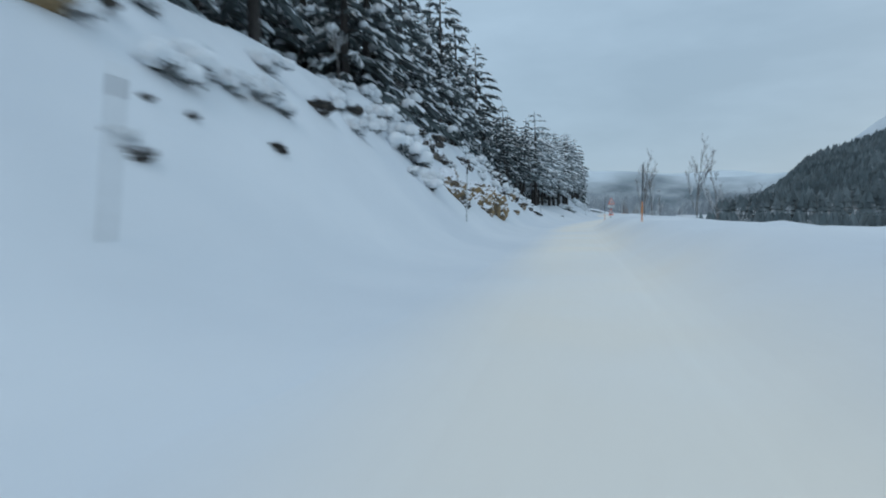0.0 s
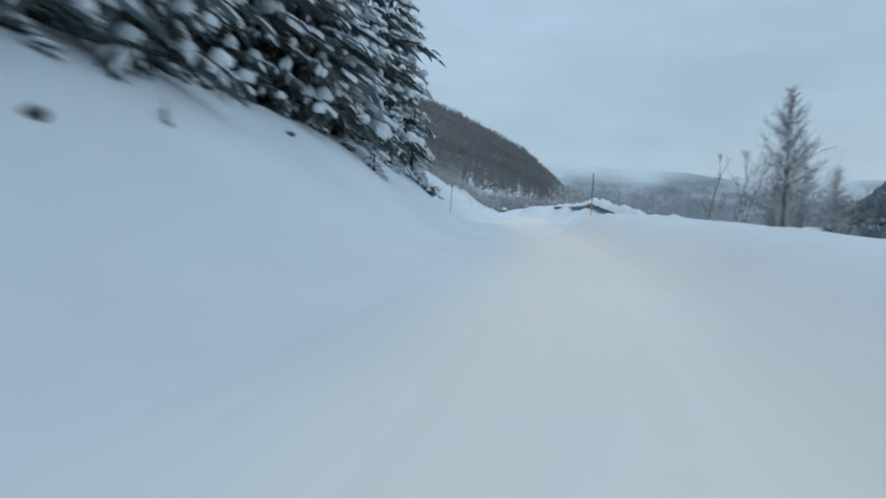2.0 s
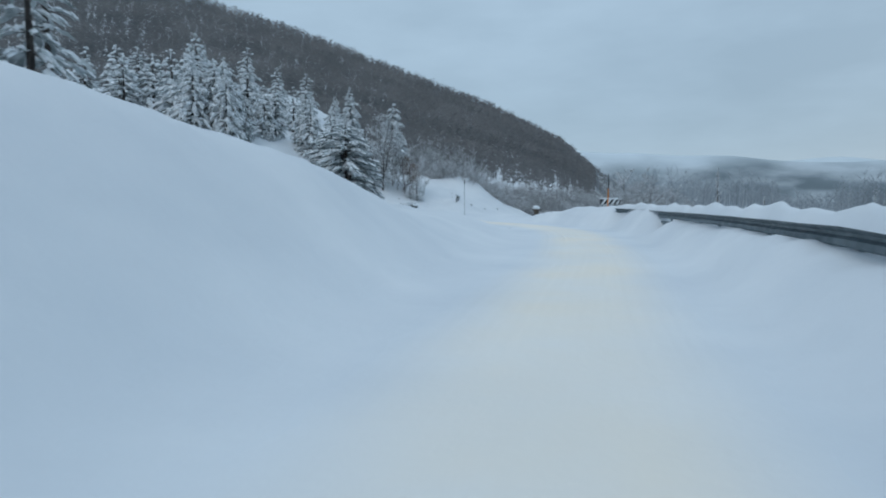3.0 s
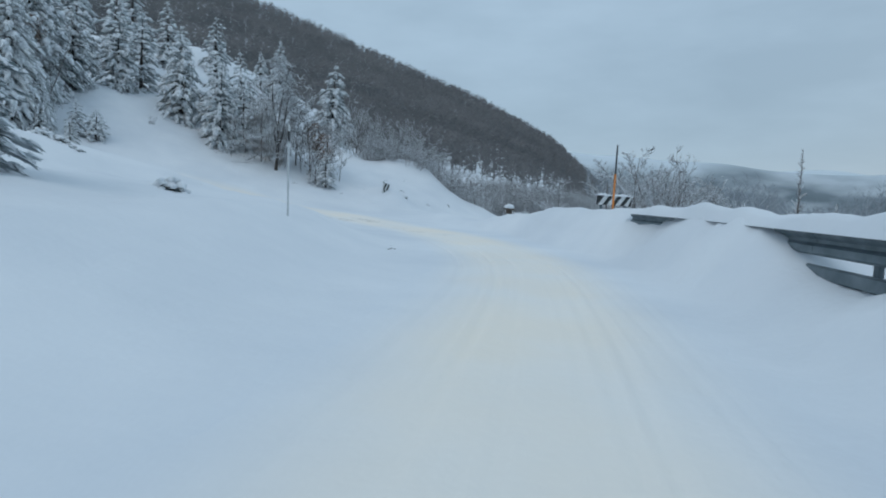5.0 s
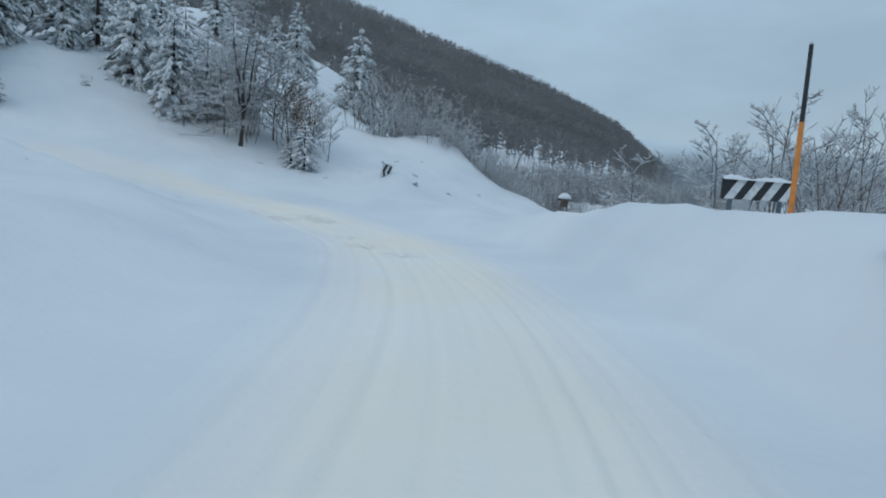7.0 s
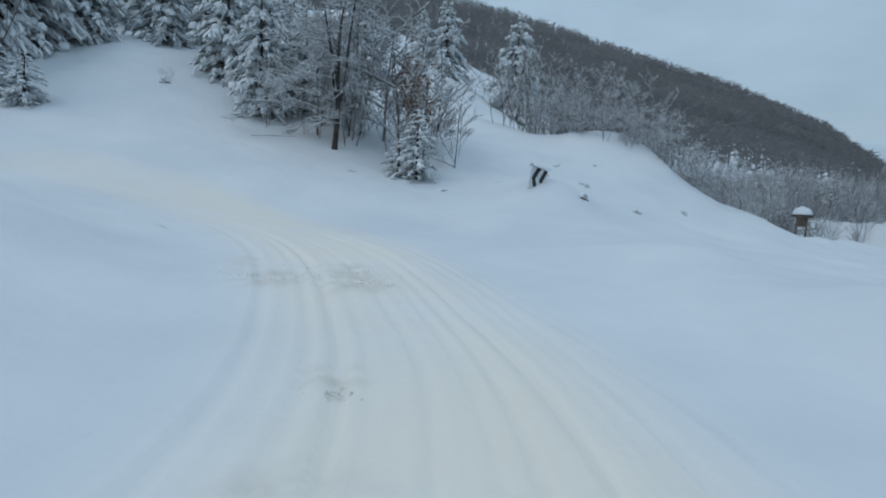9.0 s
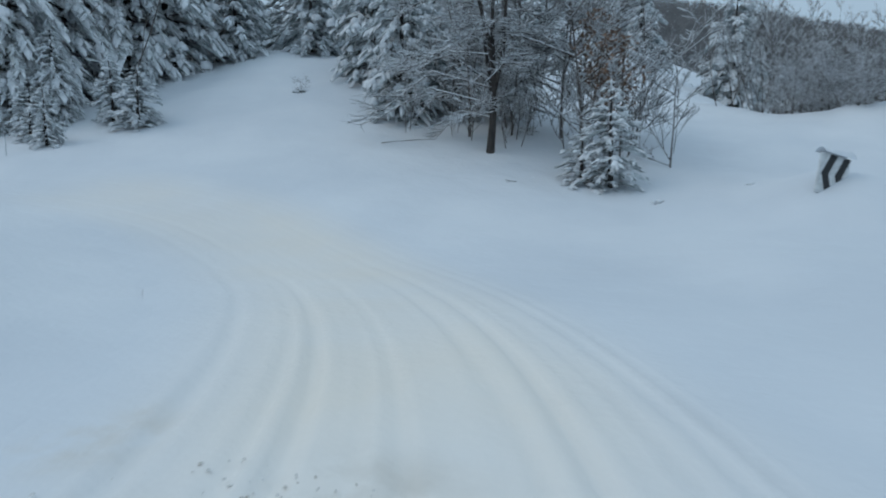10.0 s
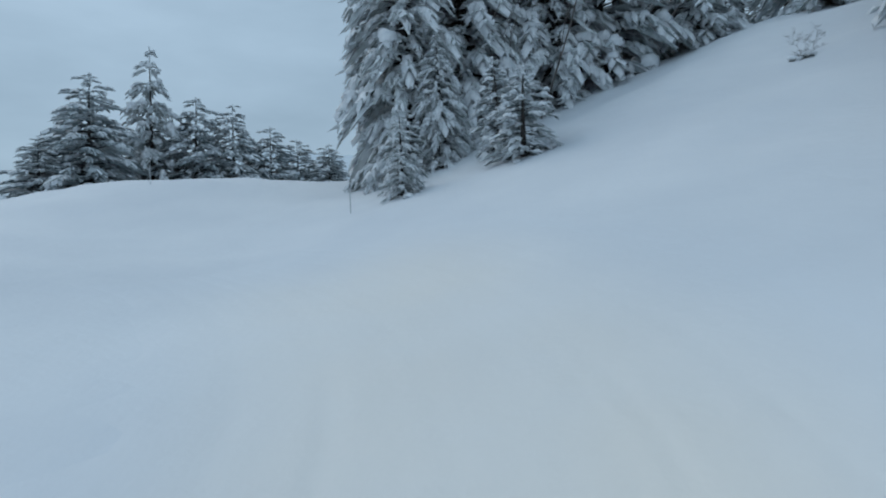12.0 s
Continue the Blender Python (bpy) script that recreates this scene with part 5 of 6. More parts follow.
# right side: bare trees, a fir and thickets beyond the snow berm
def valley_side():
    rng = random.Random(51)
    bl = "leafless tree with thin upright branches beyond the snow berm"
    for s, d, h in [(22.4, -2.3, 2.5), (22.9, -2.6, 2.0), (14.0, -2.6, 1.9), (14.8, -3.2, 1.7), (31.5, -2.6, 1.4), (32.5, -3.4, 1.5), (88.8, -4.6, 2.0), (90.5, -5.2, 2.4), (91.5, -4.8, 2.2)]:
        x, y = beside(s, d)
        plant(tall_bare, rng.randrange(3), "poplar", x, y, h / 5.0, rng.uniform(0, 360), "bare_tree", bl, "bare tree", "bare trees by the berm")
    for k in range(24):
        s, d = rng.uniform(0, 128), -rng.uniform(4, 22)
        x, y = beside(s, d)
        plant(bare_kinds, rng.randrange(6), "bare", x, y, rng.uniform(0.35, 0.8), rng.uniform(0, 360), "bare_tree", "grey leafless tree on the valley slope", "bare tree", "valley trees")
    for x, y, h in [(19.6, 125.2, 2.8), (20.6, 126.6, 3.0), (21.8, 125.4, 3.0), (22.6, 127.6, 3.2), (20.2, 128.2, 3.0), (23.6, 126.0, 2.6), (24.5, 128.8, 3.0), (21.2, 130.2, 3.0), (25.6, 127.2, 2.6), (23.0, 131.0, 3.2), (26.8, 129.6, 2.8), (19.0, 130.8, 2.6)]:
        plant(bend_kinds, 1 + rng.randrange(2), "bend", x, y, (h + 0.6) / 5.5, rng.uniform(0, 360), "bare_tree", "frosted leafless tree behind the striped board", "bare tree", "trees behind the board")
    for k in range(22):
        x, y = 20.2 + 0.32 * k + rng.uniform(-0.6, 0.6), 125.6 + 0.2 * k + rng.uniform(-1.0, 2.2)
        plant(thicket_kinds, rng.randrange(3), "thicket", x, y, rng.uniform(2.8, 4.0) / 4.0, rng.uniform(0, 360), "bare_tree", "frosted leafless tree behind the striped board", "bare tree", "trees behind the board")
    for x, y, h in [(24.5, 122.8, 4.2), (25.2, 123.6, 2.6), (34, 131, 5.0)]:
        plant(poplar_kinds, 1, "upright", x, y, h / 5.0, rng.uniform(0, 360), "bare_tree", "tall slender leafless poplar in the valley", "bare tree", "poplars")
    for s, d, h in [(83.3, -3.0, 1.95), (83.9, -3.5, 1.1), (84.4, -3.3, 0.9), (85.0, -3.6, 0.95), (83.0, -3.5, 1.0), (85.6, -4.0, 0.9)]:
        x, y = beside(s, d)
        plant(poplar_kinds, 0, "upright", x, y, h / 5.0, rng.uniform(0, 360), "bare_tree", "slim upright tree white with rime beyond the berm", "bare tree", "rimed trees by the berm", sink=0.0)
    for s, d, h in [(66.9, -2.45, 1.25), (66.2, -3.9, 0.9), (65.4, -4.4, 0.9), (67.6, -2.1, 0.55)]:
        x, y = beside(s, d)
        ob = plant(great_kinds, rng.randrange(2), "great", x, y, h / 7.5, rng.uniform(0, 360), "fir_tree", "lone young fir by the berm, heaped with snow", "fir tree", "firs by the berm", sink=0.02)
        ob.scale = (ob.scale[0] * 1.3, ob.scale[1] * 1.3, ob.scale[2])


valley_side()


# far woods: past counting
def hill_woods():
    rng = np.random.RandomState(61)
    n = 20000
    az = np.radians(rng.uniform(-26, 45, n))
    r = 78 + (RIDGE_FAR + 6 - 78) * rng.uniform(0, 1, n) ** 0.75
    x, y = 8 - np.sin(az) * r, 105 + np.cos(az) * r
    el = np.interp(np.degrees(az), RIDGE_AZ, RIDGE_EL)
    z = land(x, y, False)
    room = np.tan(np.radians(el)) * np.interp(r, (120, 220, 340), (0.6, 0.8, 3.0)) * r - z
    keep = (el > 0.6) & (r > 115) & (room > 1.5)
    verts, faces = [], []
    for i in np.nonzero(keep)[0]:
        p = Vector((x[i], y[i], z[i]))
        h = rng.uniform(6.0, 9.5) * (0.85 + 0.75 * min(1.0, r[i] / 600))
        h = min(h, max(2.5, room[i]))
        q = len(verts)
        w = rng.uniform(0.07, 0.14)
        verts.extend((p + Vector((-w, 0, -0.5)), p + Vector((w, 0, -0.5)), p + Vector((0, w, -0.5)), p + Vector((rng.uniform(-0.5, 0.5), rng.uniform(-0.5, 0.5), h * 0.9))))
        faces.extend(((q, q + 1, q + 3), (q + 1, q + 2, q + 3), (q + 2, q, q + 3)))
        for k in range(14):
            an, u = rng.uniform(0, 6.28), rng.uniform(0.05, 0.82)
            ln = h * rng.uniform(0.14, 0.30) * (1.1 - 0.4 * u)
            o = p + Vector((0, 0, h * u))
            out = Vector((math.cos(an), math.sin(an), 0)) * ln
            q = len(verts)
            verts.extend((o, o + Vector((0, 0, 0.16 + 0.04 * h)), o + out + Vector((0, 0, ln * rng.uniform(0.0, 1.0)))))
            faces.append((q, q + 1, q + 2))
    tagged(new("hill_woodland", mesh_from("hill_woodland", verts, faces, [HILL_BARK], smooth=False)), "dense grey-brown leafless woodland covering the hill", "woodland", kind="stuff")


hill_woods()


def mountain_woods():
    rng = np.random.RandomState(62)
    n = 10000
    az = np.radians(-rng.uniform(43.5, 96, n))
    r = 95 + (EAST_FAR + 5 - 95) * rng.uniform(0, 1, n) ** 0.8
    x, y = -15 - np.sin(az) * r, 55 + np.cos(az) * r
    el = np.interp(np.degrees(az), EAST_AZ, EAST_EL)
    z = land(x, y, False)
    verts, faces = [], []
    for i in np.nonzero(el > 0.1)[0]:
        p = Vector((x[i], y[i], z[i] - 0.5))
        h, w = rng.uniform(4.5, 8), rng.uniform(1.8, 2.8)
        for lo, hi, ww in ((0.08, 0.55, 1.0), (0.35, 0.8, 0.7), (0.6, 1.0, 0.45)):
            q = len(verts)
            for k in range(5):
                an = 1.2566 * k + lo * 3 + rng.uniform(-0.3, 0.3)
                verts.append(p + Vector((math.cos(an) * w * ww * rng.uniform(0.75, 1.2), math.sin(an) * w * ww, h * lo)))
            verts.append(p + Vector((0, 0, h * hi)))
            faces.extend((q + k, q + (k + 1) % 5, q + 5) for k in range(5))
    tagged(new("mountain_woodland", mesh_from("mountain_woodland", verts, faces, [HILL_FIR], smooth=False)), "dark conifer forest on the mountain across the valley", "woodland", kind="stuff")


mountain_woods()


def valley_woods():
    rng = np.random.RandomState(63)
    n = 5200
    az = np.radians(-rng.uniform(16, 80, n))
    r = 150 + 330 * rng.uniform(0, 1, n)
    x, y = 4 - np.sin(az) * r, 88 + np.cos(az) * r
    z = land(x, y, False)
    verts, faces = [], []
    for i in np.nonzero(z < 2.0)[0]:
        p = Vector((x[i], y[i], z[i]))
        h = rng.uniform(5.0, 10.5)
        w = rng.uniform(0.08, 0.14)
        q = len(verts)
        verts.extend((p + Vector((-w, 0, -0.5)), p + Vector((w, 0, -0.5)), p + Vector((0, w, -0.5)), p + Vector((rng.uniform(-0.4, 0.4), rng.uniform(-0.4, 0.4), h))))
        faces.extend(((q, q + 1, q + 3), (q + 1, q + 2, q + 3), (q + 2, q, q + 3)))
        for k in range(12):
            an, u = rng.uniform(0, 6.28), rng.uniform(0.2, 0.9)
            ln = h * rng.uniform(0.12, 0.26) * (1.15 - 0.6 * u)
            o = p + Vector((0, 0, h * u))
            out = Vector((math.cos(an), math.sin(an), 0)) * ln
            q = len(verts)
            verts.extend((o, o + Vector((0, 0, 0.05 + 0.02 * h)), o + out + Vector((0, 0, ln * rng.uniform(0.9, 1.7)))))
            faces.append((q, q + 1, q + 2))
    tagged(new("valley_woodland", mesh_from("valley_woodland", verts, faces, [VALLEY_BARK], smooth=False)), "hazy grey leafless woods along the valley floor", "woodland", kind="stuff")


valley_woods()


def far_range(name, centre, dist, azs, els, mat, label, seed, jag):
    rng = np.random.RandomState(seed)
    az = np.arange(min(azs), max(azs), 0.25)
    order = np.argsort(azs)
    el = np.interp(az, np.array(azs)[order], np.array(els)[order])
    wob = sum(np.sin(az * f + rng.uniform(0, 6.28)) / f for f in (0.11, 0.23, 0.47, 0.9)) * jag * 0.12
    verts, faces = [], []
    steps = 10
    for a, e in zip(az, el + wob):
        for k in range(steps):
            u = k / (steps - 1)
            rr = dist * (0.82 + 0.18 * u)
            zz = -14 + (math.tan(math.radians(max(e, -0.3))) * dist + 14) * u**0.9 
            verts.append((centre[0] - math.sin(math.radians(a)) * rr, centre[1] + math.cos(math.radians(a)) * rr, zz))
    for i in range(len(az) - 1):
        for k in range(steps - 1):
            q = i * steps + k
            faces.append((q, q + 1, q + steps + 1, q + steps))
    tagged(new(name, mesh_from(name, verts, faces, [mat])), label, "mountain", kind="structure")


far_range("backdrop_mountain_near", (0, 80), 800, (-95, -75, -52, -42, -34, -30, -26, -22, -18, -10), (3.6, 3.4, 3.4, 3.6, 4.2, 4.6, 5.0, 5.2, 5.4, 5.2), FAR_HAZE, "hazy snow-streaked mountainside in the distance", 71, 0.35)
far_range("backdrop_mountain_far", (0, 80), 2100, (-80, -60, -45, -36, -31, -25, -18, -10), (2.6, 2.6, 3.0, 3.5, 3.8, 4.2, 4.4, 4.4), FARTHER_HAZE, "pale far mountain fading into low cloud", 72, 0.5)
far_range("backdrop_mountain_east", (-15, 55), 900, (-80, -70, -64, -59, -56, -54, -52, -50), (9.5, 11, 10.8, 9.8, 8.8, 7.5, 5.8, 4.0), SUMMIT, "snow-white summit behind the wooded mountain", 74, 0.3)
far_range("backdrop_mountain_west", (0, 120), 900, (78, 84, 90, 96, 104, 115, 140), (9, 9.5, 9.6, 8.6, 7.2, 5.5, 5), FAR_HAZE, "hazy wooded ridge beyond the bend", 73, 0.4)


def slope_shrubs():
    """Frosted scrub below the woods, past counting."""
    rng = np.random.RandomState(64)
    verts, faces = [], []
    for k in range(1500):
        u = rng.uniform(0, 1)
        x = 15 + 34 * u + rng.uniform(-3, 3)
        y = 152 + 22 * u + rng.uniform(0, 26)
        if abs(x - 24) < 1.6 and y < 158:
            continue
        p = Vector((x, y, land_at(x, y) - 0.1))
        h = rng.uniform(1.8, 3.8)
        for j in range(22):
            an, el = rng.uniform(0, 6.28), rng.uniform(0.25, 1.45)
            ln = h * rng.uniform(0.3, 0.85) * (0.45 + 0.4 * el)
            way = Vector((math.cos(an) * math.cos(el), math.sin(an) * math.cos(el), math.sin(el)))
            o = p + way * ln * rng.uniform(0.0, 0.35)
            w = rng.uniform(0.015, 0.04)
            q = len(verts)
            verts.extend((o + Vector((-w, 0, 0)), o + Vector((w, 0, 0)), o + way * ln))
            faces.append((q, q + 1, q + 2))
            tip = o + way * ln * 0.55
            side = Vector((rng.uniform(-0.8, 0.8), rng.uniform(-0.8, 0.8), rng.uniform(-0.2, 0.4))) * h * 0.3
            q = len(verts)
            verts.extend((tip, tip + Vector((0, 0, w * 1.6)), tip + side))
            faces.append((q, q + 1, q + 2))
    tagged(new("slope_scrub", mesh_from("slope_scrub", verts, faces, [SHRUB_TWIGS], smooth=False)), "grey frosted scrub covering the lower slope", "scrub", kind="stuff")


slope_shrubs()


# ---- road furniture ----
def lathe(bm, z0, z1, r0, r1, sides=10):
    bmesh.ops.create_cone(bm, cap_ends=True, segments=sides, radius1=r0, radius2=r1, depth=z1 - z0, matrix=Matrix.Translation((0, 0, (z0 + z1) / 2)))


def snow_pole(x, y, base, height, radius, low_mat, low_part, label, lean=0.0):
    root = thing("snow_pole", pose(x, y, base, 0, lean, 0), label, "snow pole", "poles on the valley side")
    bm = bmesh.new()
    lathe(bm, -0.35, height * low_part, radius * 1.15, radius)
    part("lower_sleeve", bm, low_mat, root, "bright reflective lower sleeve")
    bm = bmesh.new()
    lathe(bm, height * low_part, height - radius, radius * 0.92, radius * 0.8)
    part("upper_rod", bm, BLACK_PAINT, root)
    bm = bmesh.new()
    lathe(bm, height - radius, height, radius * 0.8, radius * 0.35)
    part("cap", bm, GREY_PAINT, root)
    return root


for s, d, base, top in ((11.2, -1.15, 0.44, 1.40), (29.0, -0.8, 0.38, 1.25), (51.2, -1.36, 0.50, 1.51), (71.7, -1.27, 0.40, 1.36), (88.7, -1.2, 0.46, 1.44)):
    x, y = beside(s, d)
    base = min(base, land_at(x, y) + 0.02)
    snow_pole(x, y, base, top - base, 0.012, ORANGE_PAINT, 0.33, "slim dark snow pole with a bright foot, stuck in the berm")
base = land_at(16.13, 119.6)
snow_pole(16.13, 119.6, base, 2.78 - base, 0.026, ORANGE_PAINT, 0.55, "tall orange and black snow pole beside the striped board")


def delineator(x, y, base, height, radius=0.014, lean=0.0):
    root = thing("marker_stake", pose(x, y, base, 0, RNG.uniform(-1.5, 1.5) + lean, 0), "thin pale grey marker stake standing in roadside snow", "marker stake", "stakes on the left verge")
    bm = bmesh.new()
    lathe(bm, -0.3, height * 0.82, radius, radius * 0.95, 8)
    part("stake", bm, GREY_PAINT, root)
    bm = bmesh.new()
    lathe(bm, height * 0.82, height * 0.93, radius * 1.05, radius, 8)
    part("band", bm, BLACK_PAINT, root, "dark band near the tip")
    bm = bmesh.new()
    lathe(bm, height * 0.93, height, radius, radius * 0.6, 8)
    part("tip", bm, WHITE_PAINT, root)


for s, d, top in ((2.2, 2.0, 1.15), (10.8, 1.97, 1.42), (29.6, 2.29, 1.05), (51.7, 1.97, 0.98), (71.7, 2.08, 1.08), (89.5, 2.12, 1.14)):
    x, y = beside(s, d)
    g = land_at(x, y)
    delineator(x, y, g, top - g, lean=5.0 if s < 5 else 0.0)
delineator(8.06, 116.9, land_at(8.06, 116.9), 1.75, 0.02)
for x, y in ((-6.87, 130.09), (-2.66, 133.67)):
    delineator(x, y, land_at(x, y), 0.48, 0.009)


def triangle_plate(bm, cz, width, height, y, thick):
    a = [Vector((-width / 2, y, cz)), Vector((width / 2, y, cz)), Vector((0, y, cz + height))]
    f = [bm.verts.new(p) for p in a]
    k = [bm.verts.new(p + Vector((0, thick, 0))) for p in a]
    bm.faces.new(f)
    bm.faces.new(k[::-1])
    for i in range(3):
        bm.faces.new((f[i], k[i], k[(i + 1) % 3], f[(i + 1) % 3]))


def warning_signs(x, y, base, turn):
    root = thing("warning_sign", pose(x, y, base, 0, 0, turn), "two red-edged triangular warning signs on one snowy post", "road sign")
    bm = bmesh.new()
    bmesh.ops.create_cone(bm, cap_ends=True, segments=12, radius1=0.013, radius2=0.013, depth=0.75, matrix=Matrix.Translation((0, 0.012, 0.3)))
    part("post", bm, STEEL, root)
    for cz, w, h in ((0.44, 0.235, 0.245), (0.045, 0.19, 0.25)):
        bm = bmesh.new()
        triangle_plate(bm, cz, w, h, -0.004, 0.006)
        plate = part("plate", bm, RED_PAINT, root, "red-bordered triangular plate")
        bm = bmesh.new()
        triangle_plate(bm, cz + h * 0.13, w * 0.68, h * 0.68, -0.008, 0.003)
        part("white_field", bm, WHITE_PAINT, plate)
        bm = bmesh.new()
        box(bm, 0, -0.0105, cz + h * 0.36, w * 0.13, 0.002, h * 0.28)
        part("symbol", bm, BLACK_PAINT, plate)
        for sx in (-1, 1):
            bm = bmesh.new()
            box(bm, sx * w * 0.13, -0.0105, cz + h * 0.22, w * 0.1, 0.002, h * 0.08)
            part("symbol", bm, BLACK_PAINT, plate)
    bm = bmesh.new()
    box(bm, 0, 0, 0.375, 0.235, 0.006, 0.105, 0.003)
    panel = part("panel", bm, WHITE_PAINT, root, "white rectangular plate below the triangle")
    for k in range(2):
        bm = bmesh.new()
        box(bm, 0, -0.005, 0.395 - 0.04 * k, 0.16, 0.002, 0.014)
        part("text_bar", bm, BLACK_PAINT, panel)


sx, sy = beside(22.6, -1.15)
warning_signs(sx, sy, 0.39, -12)


def rail_top(s):
    """The rail dips into the snow at its near end."""
    return float(np.interp(s, (86, 89, 92, 96, 98, 101, 104, 119, 124, 130), (0.22, 0.36, 0.50, 0.76, 0.87, 1.0, 1.07, 1.05, 1.08, 1.08)))


def sweep(profile, s0, s1, d, step=0.5):
    """A closed profile (across, below the rail's top) carried along the road at distance d."""
    verts, faces = [], []
    ss = np.linspace(s0, s1, max(2, int((s1 - s0) / step) + 1))
    n = len(profile)
    for s in ss:
        for a, u in profile:
            x, y = beside(float(s), d + a)
            verts.append((x, y, rail_top(s) + u))
    for i in range(len(ss) - 1):
        for k in range(n):
            a, b1 = i * n + k, i * n + (k + 1) % n
            faces.append((a, b1, b1 + n, a + n))
    faces.append(tuple(range(n))[::-1])
    faces.append(tuple((len(ss) - 1) * n + k for k in range(n)))
    return verts, faces


def guardrail():
    root = thing("guardrail", Matrix.Identity(4), "grey steel crash barrier half buried in ploughed snow", "guardrail")
    d = -3.0
    front = [(0.0, -0.31), (0.045, -0.28), (0.045, -0.21), (0.0, -0.175), (0.0, -0.135), (0.045, -0.10), (0.045, -0.03), (0.0, 0.0)]
    prof = front + [(a - 0.012, u) for a, u in front[::-1]]
    s = 87.0
    while s < 123.5:
        v, f = sweep(prof, s, min(s + 3.985, 125.2), d)
        part("beam", mesh_from("beam", v, f, [STEEL], smooth=False), None, root)
        s += 4.0
    low = [(0.0, -0.56), (0.04, -0.54), (0.04, -0.43), (0.0, -0.41), (-0.02, -0.41), (-0.02, -0.56)]
    s = 113.0
    while s < 121:
        v, f = sweep(low, s, s + 3.985, d + 0.02)
        part("lower_rail", mesh_from("lower_rail", v, f, [STEEL], smooth=False), None, root)
        s += 4.0
    s = 88.0
    post = None
    while s < 125:
        x, y = beside(s, d - 0.09)
        if post is None:
            bm = bmesh.new()
            box(bm, 0, 0, -0.72, 0.05, 0.1, 1.4, 0.006)
            post = part("post", bm, STEEL, root)
            mesh = post.data
        else:
            post = part("post", mesh, None, root)
        post.location = (x, y, rail_top(s))
        post.rotation_euler = (0, 0, radians(heading(s)))
        s += 2.0
    rng = random.Random(5)
    verts, faces = [], []
    ss = np.arange(87, 125.5, 0.2)
    lanes = 7
    for s in ss:
        thick = 0.17 + 0.045 * math.sin(s * 1.3) + 0.035 * math.sin(s * 3.7 + 1) + rng.uniform(-0.015, 0.015)
        thick *= min(1.0, 0.15 + (125.4 - s) / 1.2)
        for k in range(lanes):
            u = k / (lanes - 1) * 2 - 1
            x, y = beside(float(s), d - 0.02 + u * (0.2 + 0.03 * math.sin(s * 2.1)))
            verts.append((x, y, rail_top(s) - 0.01 + max(0.0, thick) * (1 - u * u) - (0.05 if abs(u) > 0.9 else 0)))
    for i in range(len(ss) - 1):
        for k in range(lanes - 1):
            a = i * lanes + k
            faces.append((a, a + 1, a + lanes + 1, a + lanes))
    part("snow_cap", mesh_from("snow_cap", verts, faces, [SNOW]), None, root, "rounded ridge of snow on the rail")


guardrail()


def striped_board(a, b1, base, height):
    a, b1 = Vector((*a, 0)), Vector((*b1, 0))
    way = (b1 - a)
    width = way.length
    turn = math.degrees(math.atan2(way.y, way.x))
    root = thing("striped_board", pose(a.x, a.y, base, 0, 0, turn), "black and white diagonally striped board capped with snow", "road barrier")
    bm = bmesh.new()
    box(bm, width / 2, 0, height / 2, width, 0.03, height, 0.004)
    board = part("board", bm, BLACK_PAINT, root)
    n = 4
    for k in range(n):
        x0 = width * (k + 0.12) / n
        w, slant = width / n * 0.5, height * 0.75
        bm = bmesh.new()
        pts = [(x0, 0.004), (x0 + w, 0.004), (min(x0 + w + slant, width - 0.004), height - 0.004), (min(x0 + slant, width - 0.02), height - 0.004)]
        v0 = [bm.verts.new((px, -0.019, pz)) for px, pz in pts]
        v1 = [bm.verts.new((px, -0.014, pz)) for px, pz in pts]
        bm.faces.new(v0)
        bm.faces.new(v1[::-1])
        for i in range(4):
            bm.faces.new((v0[i], v1[i], v1[(i + 1) % 4], v0[(i + 1) % 4]))
        part("stripe", bm, WHITE_PAINT, board, "white diagonal stripe")
    for px in (0.2, width - 0.2):
        bm = bmesh.new()
        box(bm, px, 0.05, -0.35, 0.06, 0.06, 1.2, 0.005)
        part("post", bm, STEEL, root)
    rng = random.Random(9)
    verts, faces, lanes = [], [], 6
    xs = np.linspace(-0.02, width + 0.02, 26)
    for px in xs:
        th = 0.05 + 0.025 * math.sin(px * 9) + rng.uniform(-0.012, 0.02)
        for k in range(lanes):
            u = k / (lanes - 1) * 2 - 1
            verts.append((px, u * 0.07, height - 0.008 + th * (1 - u * u)))
    for i in range(len(xs) - 1):
        for k in range(lanes - 1):
            q = i * lanes + k
            faces.append((q, q + lanes, q + lanes + 1, q + 1))
    part("snow_cap", mesh_from("snow_cap", verts, faces, [SNOW]), None, root, "white ridge of snow along the top")


striped_board((16.97, 122.42), (18.24, 122.6), 1.20, 0.30)


